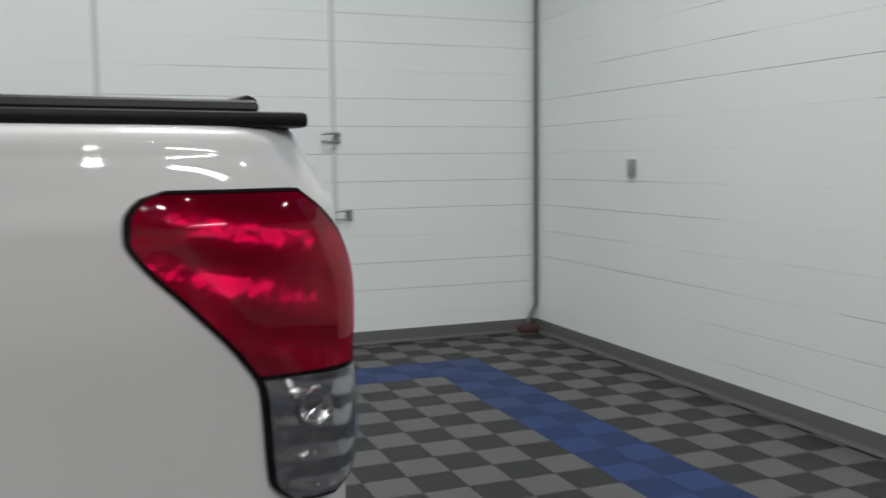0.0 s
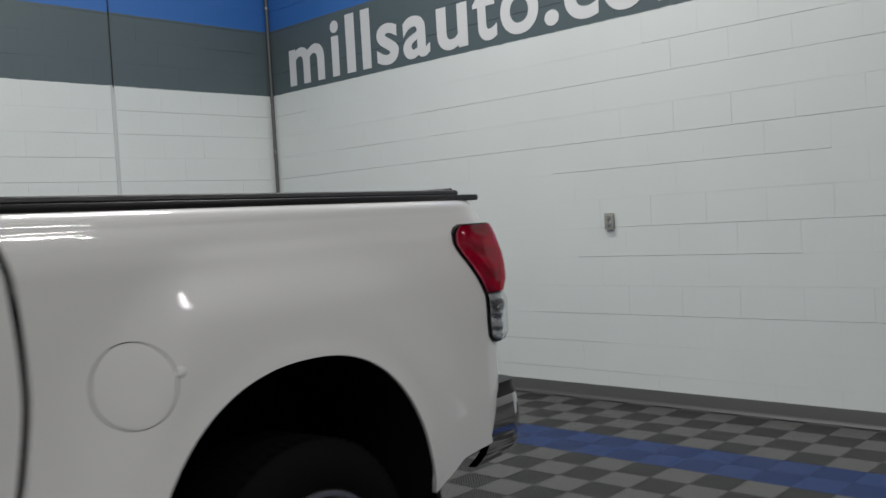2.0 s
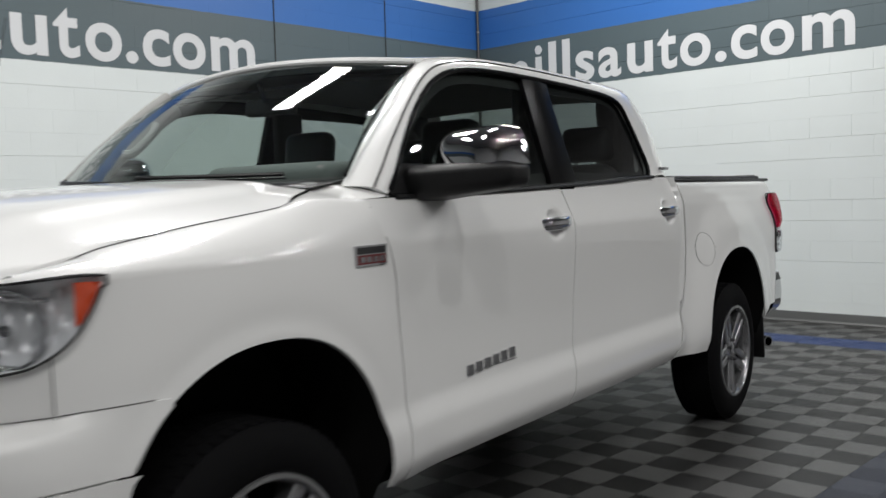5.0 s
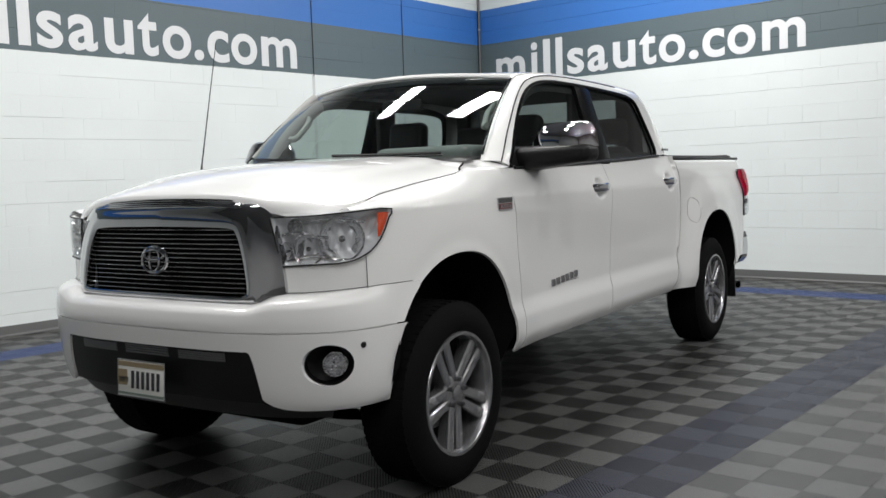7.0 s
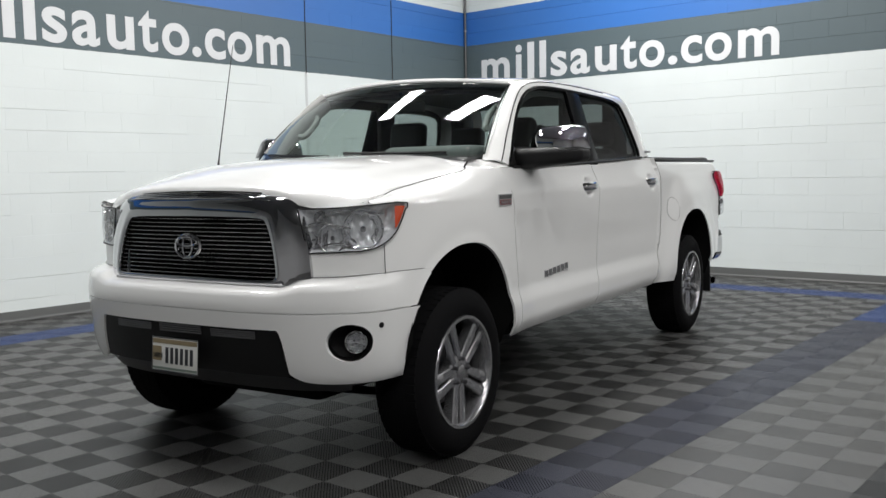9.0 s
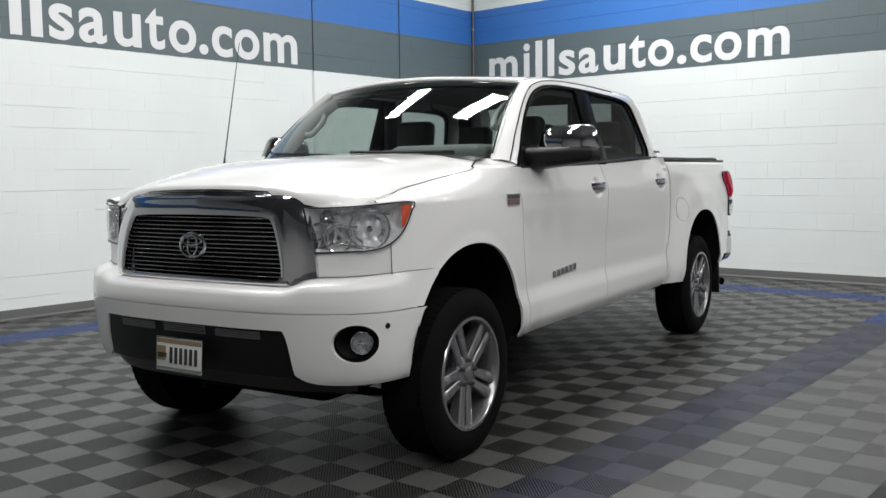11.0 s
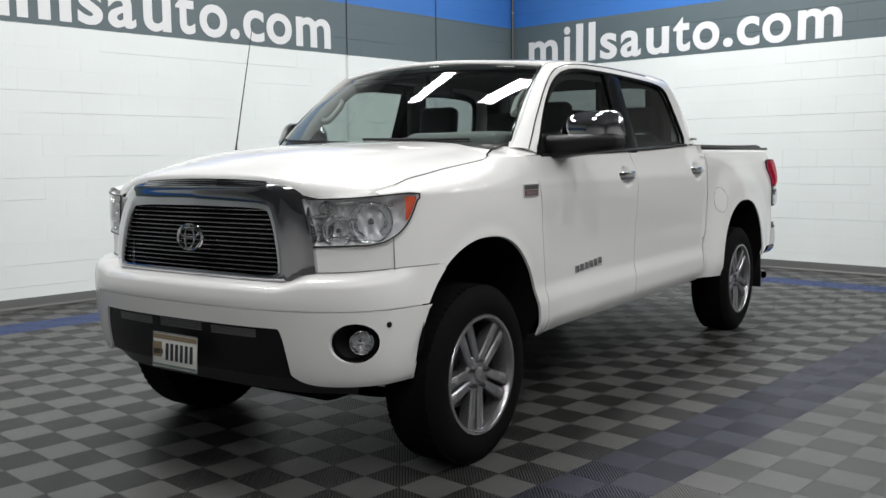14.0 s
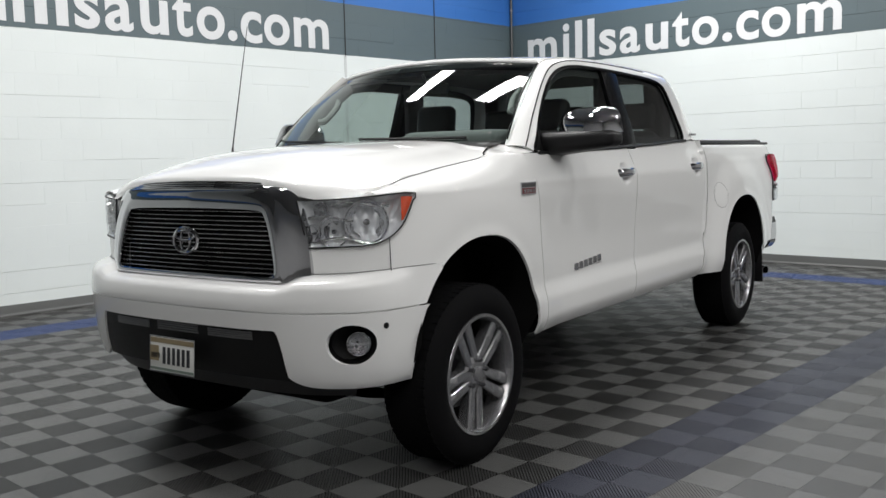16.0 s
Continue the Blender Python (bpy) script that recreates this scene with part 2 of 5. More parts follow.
vinyl = material("vinyl", (0.015, 0.015, 0.016), rough=0.5, grain=0.15, bump=0.25, bump_size=300)
leather = material("leather", (0.02, 0.02, 0.022), rough=0.45, grain=0.12, bump=0.15, bump_size=200)
trim_grey = material("trim_grey", (0.13, 0.135, 0.13), rough=0.7, grain=0.1, stain=0.1)
headliner = material("headliner", (0.22, 0.22, 0.21), rough=0.9, grain=0.1)
clear_glass = glass("clear_glass", (0.80, 0.88, 0.86))
shade_glass = glass("shade_glass", (0.16, 0.19, 0.19))
side_glass = glass("side_glass", (0.54, 0.59, 0.57))
tint_glass = glass("tint_glass", (0.39, 0.425, 0.42))
lens_clear = glass("lens_clear", (0.93, 0.94, 0.95), ior=1.5)
lens_red = glass("lens_red", (0.66, 0.003, 0.15), ior=1.45, edge=0.35)
reflector = material("reflector", (0.82, 0.82, 0.83), rough=0.10, metal=1.0, bump=0.9, bump_size=32)
lamp_silver = material("lamp_silver", (0.82, 0.83, 0.84), rough=0.26, metal=0.35, grain=0.25, grain_size=30, bump=0.9, bump_size=22)
badge_red = material("badge_red", (0.12, 0.012, 0.015), rough=0.3)
badge_grey = material("badge_grey", (0.32, 0.32, 0.33), rough=0.25, metal=0.8)
plate_white = material("plate_white", (0.70, 0.70, 0.67), rough=0.4, grain=0.05)
plate_blue = material("plate_blue", (0.16, 0.20, 0.17), rough=0.4)
plate_ink = material("plate_ink", (0.02, 0.02, 0.025), rough=0.5)
plate_rust = material("plate_rust", (0.24, 0.19, 0.11), rough=0.5)

# ---- the room ----


def slab(name, x0, x1, y0, y1, z0, z1, mat, label, category):
    return thing(name, box(x0, x1, y0, y1, z0, z1), mat, label, category, kind="structure", smooth=False)


floor = slab("floor", REAR_X - 0.2, FAR_X + 0.2, REAR_Y - 0.2, WALL_Y + 0.3, -0.15, -0.012, subfloor, "ribbed grey plastic tile floor with a blue tile border", "floor")
wall_side = slab("wall_side", WALL_X + 0.3, FAR_X, 0.721, 1.0, -0.012, TOP, plain_wall, "plain grey painted wall of the showroom", "wall")
wall_far = slab("wall_far", FAR_X, FAR_X + 0.2, REAR_Y, 1.0, -0.012, TOP, plain_wall, "plain grey painted wall of the showroom", "wall")
wall_east = slab("wall_east", WALL_X + 0.012, WALL_X + 0.3, 0.721, WALL_Y + 0.3, -0.012, TOP, wall_white, "white painted block wall with grey and blue bands", "wall")
wall_north = slab("wall_north", REAR_X, WALL_X + 0.012, WALL_Y + 0.012, WALL_Y + 0.3, -0.012, TOP, wall_white, "white painted block wall with grey and blue bands", "wall")
wall_west = slab("wall_west", REAR_X - 0.2, REAR_X, REAR_Y, WALL_Y + 0.3, -0.012, TOP, plain_wall, "plain grey painted wall of the showroom", "wall")
wall_south = slab("wall_south", REAR_X - 0.2, FAR_X + 0.2, REAR_Y - 0.2, REAR_Y, -0.012, TOP, plain_wall, "plain grey painted wall of the showroom", "wall")
ceiling = slab("ceiling", REAR_X - 0.2, FAR_X + 0.2, REAR_Y - 0.2, WALL_Y + 0.3, TOP, TOP + 0.2, ceiling_dark, "dark painted ceiling above the strip lights", "ceiling")


def cove(name, pts):
    """Rubber wall base: a strip with a rounded toe."""
    prof = ((0.0, 0.10), (0.006, 0.10), (0.009, 0.094), (0.009, 0.028), (0.016, 0.010), (0.03, 0.002))
    (ax, ay), (bx, by), (nx, ny) = pts
    bm = bmesh.new()
    n = 40
    rows = []
    for k in range(n + 1):
        x, y = lerp(ax, bx, k / n), lerp(ay, by, k / n)
        rows.append([bm.verts.new((x + nx * o, y + ny * o, z)) for o, z in prof])
    for p, q in zip(rows, rows[1:]):
        for i in range(len(prof) - 1):
            bm.faces.new((p[i], q[i], q[i + 1], p[i + 1]))
    return thing(name, bm, rubber_base, "dark grey rubber baseboard along the wall", "baseboard", kind="structure")


cove("baseboard", ((WALL_X, 0.721), (WALL_X, WALL_Y), (-1, 0)))
cove("baseboard", ((WALL_X - 0.01, WALL_Y), (REAR_X, WALL_Y), (0, -1)))


# strip lights hung under the ceiling
def strip_light(x, y, along, share=1.0):
    e = tagged(empty("strip_light", (x, y, 5.2), 0 if along == "x" else 90), "long white fluorescent strip light hung under the ceiling", "ceiling light", "ceiling strip lights")
    bm = box(-0.66, 0.66, -0.19, 0.19, 0.03, 0.10, 0.012)
    part("housing", bm, fixture_white, e)
    for y0 in (-0.5, 0.5):
        part("hanger", tube([(y0, 0, 0.10), (y0, 0, 0.80)], 0.004, 6), steel_pipe, e)
    la = bpy.data.lights.new("tubes", "AREA")
    la.shape, la.size, la.size_y = "RECTANGLE", 1.26, 0.34
    la.energy, la.color = LAMP_POWER * share, LAMP_COLOUR
    lo = new("tubes", la)
    lo.parent = e
    lo.location = (0, 0, 0.024)
    return e


for gx, share in ((-4.85, 1.1), (-1.92, 1.15), (2.15, 1.42)):
    for gy in (2.40, 4.10):
        strip_light(gx, gy, "x", share)
for gy in (-3.9, -5.8):
    strip_light(4.35, gy, "x")


def round_light(x, y, share=1.0):
    e = tagged(empty("round_ceiling_light", (x, y, 5.3)), "small round white ceiling light over the showroom aisle", "ceiling light", "round ceiling lights")
    part("housing", lathe([(0.0, 0.16), (0.06, 0.16), (0.11, 0.05), (0.12, 0.0), (0.105, 0.0)], 28, axis="z"), fixture_white, e)
    part("hanger", tube([(0, 0, 0.16), (0, 0, 0.70)], 0.006, 6), steel_pipe, e)
    la = bpy.data.lights.new("bulb", "AREA")
    la.shape, la.size = "DISK", 0.14
    la.energy, la.color = ROUND_POWER * share, LAMP_COLOUR
    lo = new("bulb", la)
    lo.parent = e
    lo.location = (0, 0, 0.01)
    return e


for gx in (-10.2, -7.6, -5.0, -2.4, 0.2, 2.8, 5.4):
    for gy in (-2.1, -4.2):
        round_light(gx, gy, 1.3 if gx < -4 else 1.0)


# corner conduit, control joints, outlets, hooks
def conduit(x, y):
    e = tagged(empty("conduit", (x, y, 0)), "grey steel conduit running up the wall corner to a floor shoe", "conduit")
    part("pipe", tube(spline([(-0.075, 0, 0.03), (-0.075, 0, 0.06), (-0.06, 0, 0.11), (-0.005, 0, 0.21), (0, 0, 0.27), (0, 0, 0.6)], 16) + [Vector((0, 0, z)) for z in (1.5, 3.0, TOP)], 0.016, 10), dull_pipe, e)
    part("shoe", box(-0.15, 0.0, -0.06, 0.035, 0.0, 0.055, 0.012), brown_base, e, "dark brown floor shoe")
    for z in (0.75, 2.1, 3.5):
        part("strap", moved(lathe([(0.0175, -0.012), (0.021, -0.012), (0.021, 0.012), (0.0175, 0.012)], 16, axis="z"), 0, 0, z), steel_pipe, e)
    return e


conduit(WALL_X - 0.022, WALL_Y - 0.04)


def control_joint(name, x):
    bm = bmesh.new()
    prof = ((-0.020, 0.0), (-0.014, -0.004), (-0.004, -0.001), (0.004, -0.001), (0.014, -0.004), (0.020, 0.0))
    rows = [[bm.verts.new((x + a, WALL_Y + b, z)) for a, b in prof] for z in np.linspace(0.1, GREY_LOW, 30)]
    for p, q in zip(rows, rows[1:]):
        for i in range(len(prof) - 1):
            bm.faces.new((p[i], p[i + 1], q[i + 1], q[i]))
    return thing(name, bm, caulk, "caulked vertical control joint in the block wall", "control joint", kind="structure")


def cord(x):
    return thing("cable", tube([(x, WALL_Y - 0.006, z) for z in np.linspace(GREY_LOW - 0.02, TOP, 20)], 0.006, 6), dark_slot, "thin dark cable running down the control joint", "cable")


for jx in (0.945, 2.545):
    control_joint("trim", jx)
    cord(jx + 0.004)


def outlet(x, y, z):
    e = tagged(empty("wall_outlet", (x, y, z)), "grey duplex power outlet box on the block wall", "power outlet", "wall outlets")
    part("box", box(-0.022, 0.0, -0.034, 0.034, -0.056, 0.056, 0.006), steel_pipe, e)
    cover = part("cover", box(-0.026, -0.022, -0.035, 0.035, -0.058, 0.058, 0.002), plate_ivory, e)
    for s in (-1, 1):
        part("socket", box(-0.0285, -0.0255, -0.016, 0.016, s * 0.022 - 0.014, s * 0.022 + 0.014, 0.003), steel_pipe, cover)
    part("screw", moved(lathe([(0.0, -0.002), (0.003, -0.002), (0.003, 0.001)], 10, axis="y"), -0.0275, 0, 0, 0, 0, 90), steel_pipe, cover)
    return e


outlet(WALL_X, 3.06, 1.265)
outlet(WALL_X, 5.505, 1.31)


def wall_hook(x, z, r):
    e = tagged(empty("wall_hook", (x, WALL_Y, z)), "small grey steel hook screwed to the wall", "hook")
    part("plate", box(-0.022, 0.03, -0.010, 0.0, -0.04, 0.04, 0.004), steel_pipe, e)
    for k in (-1, 1):
        part("arm", tube(spline([(0.02, -0.006, k * 0.026), (-0.02, -0.045, k * 0.030), (-0.07, -0.055, k * 0.030), (-0.12, -0.055, k * 0.026)], 12), r, 8), steel_pipe, e)
    return e


wall_hook(2.56, 1.545, 0.009)
wall_hook(2.64, 0.98, 0.006)


# painted web address on both walls
def glyph(ch):
    cu = bpy.data.curves.new("glyph", "FONT")
    cu.body = ch
    cu.offset = 0.022
    cu.extrude = 0.001
    cu.resolution_u = 6
    ob = new("glyph", cu)
    me = bpy.data.meshes.new_from_object(ob.evaluated_get(bpy.context.evaluated_depsgraph_get()))
    bpy.data.objects.remove(ob)
    return me


BASE_Z, X_HIGH, TALL = 2.70, 0.345, 0.52


def lettering(name, spans, along, face, label):
    e = tagged(empty(name), label, "lettering")
    for ch, a, b in spans:
        me = glyph(ch)
        co = np.array([v.co[:] for v in me.vertices])
        lo, hi = co.min(0), co.max(0)
        z0 = BASE_Z - (0.006 if ch in "saouc" else 0)
        z1 = BASE_Z + {"i": TALL - 0.02, "l": TALL, "t": 0.44, ".": 0.115}.get(ch, X_HIGH)
        for v, c in zip(me.vertices, co):
            u = lerp(a, b, (c[0] - lo[0]) / (hi[0] - lo[0]))
            z = lerp(z0, z1, (c[1] - lo[1]) / (hi[1] - lo[1]))
            d = 0.004 if c[2] > 0 else 0.0005
            v.co = (face - d, u, z) if along == "y" else (u, face - d, z)
        me.materials.append(letter_white)
        ob = new("letter", me)
        ob.parent = e
    return e


WORD = "millsauto.com"
EAST = ((6.563, 6.045), (5.937, 5.828), (5.728, 5.612), (5.520, 5.408), (5.330, 5.062), (5.005, 4.695), (4.610, 4.278), (4.218, 3.980), (3.942, 3.580), (3.530, 3.402), (3.350, 3.064), (3.028, 2.680), (2.601, 2.094))
NORTH = ((-3.62, -3.10), (-3.04, -2.925), (-2.838, -2.722), (-2.637, -2.521), (-2.458, -2.205), (-2.152, -1.853), (-1.771, -1.459), (-1.405, -1.175), (-1.122, -0.775), (-0.738, -0.618), (-0.567, -0.285), (-0.253, 0.105), (0.168, 0.69))
lettering("wall_lettering", [(c, *s) for c, s in zip(WORD, EAST)], "y", WALL_X, "large white painted web address on the grey wall band")
lettering("wall_lettering", [(c, *s) for c, s in zip(WORD, NORTH)], "x", WALL_Y, "large white painted web address on the grey wall band")

# ---- the pickup truck ----
# its own frame: x runs back from the front axle, y across (driver's side negative), z up
truck = tagged(empty("pickup_truck", (-3.70, 1.807, 0.0), 8.3), "white four-door pickup truck with chrome grille and black bed cover", "pickup truck")

AXLE, HUB_Z = 3.782, 0.402
body_w = curve((0.44, 0.875), (0.50, 0.940), (0.57, 0.968), (0.64, 0.966), (0.74, 0.944), (0.88, 0.943), (1.05, 0.951), (1.18, 0.9595), (1.236, 0.9610), (1.260, 0.9545), (1.34, 0.923), (1.43, 0.886))
bed_w = curve((0.44, 0.90), (0.52, 0.940), (0.60, 0.952), (0.90, 0.950), (1.10, 0.952), (1.28, 0.952), (1.33, 0.945), (1.42, 0.918))
glass_w = curve((1.36, 0.905), (1.45, 0.880), (1.60, 0.832), (1.75, 0.786), (1.86, 0.752), (1.95, 0.70))
plan_y = curve((-0.64, 0.835), (-0.5, 0.903), (-0.35, 0.942), (-0.15, 0.962), (0.1, 0.966))
rear_y = curve((4.55, 1.0), (4.64, 0.996), (4.71, 0.982), (4.76, 0.955), (4.79, 0.92))
ARCH_F = (0.04, 0.55, 0.466, 0.468)
ARCH_R = (3.748, 0.55, 0.504, 0.474)


def half(x, z):
    """Half the body's width at a station and height."""
    w = body_w(z)
    if x > 2.99:
        w = bed_w(z) + 0.027 * step(3.24, 3.44, x + 0.45 * (1.15 - z)) * (1 - step(1.13, 1.33, z - 0.02 * step(3.4, 4.4, x)))
    for hx, hz in ((1.632, 1.252), (2.832, 1.262)):
        if abs(x - hx) < 0.2 and abs(z - hz) < 0.12:
            r = math.hypot((x - hx) / 0.080, (z - hz) / 0.066)
            w -= 0.033 * (1 - step(0.40, 1.0, r))
    if x < 0.1:
        w *= plan_y(x) / 0.966
    if x > 4.3:
        w *= rear_y(x)
    for cx, cz, rx, rz in (ARCH_F, ARCH_R):
        r = math.hypot((x - cx) / rx, (z - cz) / rz)
        low = lerp(0.7, 1.0, step(0.50, 0.95, z)) if x > cx and cx < 1 else 1.0
        w += low * (0.010 * math.exp(-((r - 1.0) / 0.08) ** 2) + 0.031 * (1 - step(1.08, 1.72, r)))
    return w


def arch_top(a, x):
    cx, cz, rx, rz = a
    t = (x - cx) / rx
    return cz + rz * math.sqrt(max(0.0, 1 - abs(t) ** 2.3)) if abs(t) < 1 else cz


belt = curve((0.5, 1.372), (0.95, 1.378), (1.4, 1.388), (1.8, 1.400), (2.3, 1.418), (2.7, 1.436), (3.0, 1.438))
rear_seam = curve((0.48, 2.875), (0.59, 2.925), (0.76, 2.978), (0.89, 3.026), (1.07, 3.050), (1.27, 3.035), (1.39, 3.005), (1.45, 2.995))
front_seam = curve((0.45, 0.598), (0.8, 0.607), (1.1, 0.592), (1.33, 0.512), (1.38, 0.488))
door_seam = curve((0.45, 1.72), (0.75, 1.765), (1.1, 1.785), (1.38, 1.772))
hood_seam = curve((-0.575, 1.222), (-0.46, 1.243), (-0.345, 1.278), (-0.2, 1.302), (-0.1, 1.318), (0.05, 1.337), (0.2, 1.357), (0.30, 1.378), (0.48, 1.40))
hood_edge_y = curve((-0.60, 0.800), (-0.345, 0.822), (0.0, 0.842), (0.2, 0.855), (0.48, 0.86))
lamp_low = curve((-0.64, 1.022), (-0.57, 1.034), (-0.52, 1.058), (-0.47, 1.100), (-0.435, 1.155), (-0.412, 1.205))
lamp_high = curve((-0.90, 1.205), (-0.75, 1.208), (-0.60, 1.218), (-0.45, 1.228), (-0.412, 1.226))
GAP = 0.004


def sheet(side, xn0, xn1, x0, x1, zb, zt, nu, nv, off=0.0, surf=half, inward=0.03, power=1.0):
    """A body panel: columns between a lower and an upper line, edges bent inwards."""
    def f(u, v):
        xn = lerp(xn0, xn1, u)
        z = lerp(zb(xn), zt(xn), v)
        x = lerp(x0(z), x1(z), u)
        return (x, side * (surf(x, z) + off), z)
    bm = grid(nu, nv, f)
    if inward:
        lip(bm, (0, -side * inward, 0))
    return bm


def fixed(v):
    return lambda z: v


# front plan line, from the middle of the nose round to the side of the fender
PLAN = spline([(-0.835, 0, 0), (-0.832, 0.2, 0), (-0.82, 0.40, 0), (-0.785, 0.58, 0), (-0.725, 0.72, 0), (-0.64, 0.828, 0), (-0.5, 0.903, 0), (-0.35, 0.942, 0), (-0.15, 0.962, 0)], 121)
PLAN_LEN = sum((b - a).length for a, b in zip(PLAN, PLAN[1:]))


def nose(s, off=0.0):
    """A point on the nose line s metres from the middle (negative: driver's side), pushed out by off."""
    t = min(119.999, abs(s) / PLAN_LEN * 120)
    i = int(t)
    p = PLAN[i].lerp(PLAN[i + 1], t - i)
    d = (PLAN[min(i + 2, 120)] - PLAN[max(i - 1, 0)]).normalized()
    n = Vector((-d.y, d.x, 0))
    p = p + n * off
    return Vector((p.x, -p.y if s < 0 else p.y, 0))


def nose_at(value, axis):
    """The length along the nose line at which x or y reaches the value."""
    for i, p in enumerate(PLAN):
        if p[axis] >= value:
            return i / 120 * PLAN_LEN
    return PLAN_LEN


S_GRILLE, S_SEAM, S_TIP, S_ARCH = nose_at(0.60, 1), nose_at(-0.515, 0), nose_at(-0.413, 0), nose_at(-0.405, 0)


def nose_sheet(s0, s1, zb, zt, nu, nv, off, inward=0.03):
    def f(u, v):
        s = lerp(s0, s1, u)
        z = lerp(zb(abs(s)), zt(abs(s)), v)
        p = nose(s, off(z, abs(s)))
        return (p.x, p.y, z)
    bm = grid(nu, nv, f)
    if inward:
        rim = [e for e in bm.edges if len(e.link_faces) == 1]
        made = [v for v in bmesh.ops.extrude_edge_only(bm, edges=rim)["geom"] if isinstance(v, bmesh.types.BMVert)]
        for v in made:
            v.co.x += inward * 0.8
            v.co.y *= 1 - inward * 0.5
    return bm


# --- dark inner body, so that gaps and arches look into something
def inner_body():
    for name, b in (("chassis", (-0.50, 4.45, -0.50, 0.50, 0.36, 0.95)), ("cab_floor", (0.52, 2.95, -0.84, 0.84, 0.50, 0.98)), ("bed_front", (3.08, 3.16, -0.86, 0.86, 0.52, 1.36)),
                    ("bed_corner_box", (4.32, 4.64, -0.84, 0.84, 0.55, 1.04)), ("bed_floor", (3.17, 4.62, -0.86, 0.86, 1.05, 1.38)), ("engine_bay", (-0.58, 0.48, -0.60, 0.60, 0.62, 1.17))):
        part(name, box(*b), underbody, truck, "black underbody", smooth=False)
    # low boxes for unseen parts, added to block light passing under the truck
    part("skid_plate", box(-0.40, 0.42, -0.42, 0.42, 0.27, 0.40, 0.06, 3), underbody, truck, "black skid plate under the engine")
    part("gearbox", box(0.42, 2.0, -0.26, 0.26, 0.27, 0.37, 0.03), underbody, truck)
    part("fuel_tank", box(1.65, 2.85, -0.54, -0.24, 0.35, 0.50, 0.04), underbody, truck)
    part("silencer", box(1.9, 2.8, 0.28, 0.62, 0.30, 0.48, 0.04), underbody, truck)
    part("rear_differential", moved(lathe([(0.0, -0.16), (0.09, -0.15), (0.14, -0.06), (0.14, 0.06), (0.09, 0.15), (0.0, 0.16)], 16), AXLE, 0, HUB_Z), underbody, truck)
    for y in (-0.42, 0.42):
        part("frame_rail", box(-0.45, 4.6, y - 0.05, y + 0.05, 0.36, 0.50), underbody, truck, smooth=False)
    for x in (0.0, AXLE):
        part("axle", tube([(x, -0.75, HUB_Z), (x, 0.75, HUB_Z)], 0.055, 10), underbody, truck)


inner_body()


def arch_liner(side, a):
    cx, cz, rx, rz = a
    def f(u, v):
        ang = math.pi * (1 - u)
        x = cx + (rx - 0.002) * math.cos(ang)
        z = arch_top(a, x) - 0.002 if 0 < u < 1 else 0.44
        y = side * lerp(0.50, half(x, z) - 0.008, v)
        return (x, y, z)
    part("wheel_arch_liner", grid(40, 3, f), underbody, truck, "black plastic wheel arch liner")


for side in (-1, 1):
    for a in (ARCH_F, ARCH_R):
        arch_liner(side, a)


# --- body panels
def arch_columns(a):
    cx, cz, rx, rz = a
    return [cx + rx * math.cos(math.pi * (1 - k / 44)) for k in range(45)]


def fender_top(x):
    """Half width and height of the fender's upper edge: along the hood, then out to the door's top."""
    t = step(0.22, 0.47, x)
    return lerp(hood_edge_y(x) + GAP, 0.909, t), lerp(hood_seam(x), 1.3745, t)


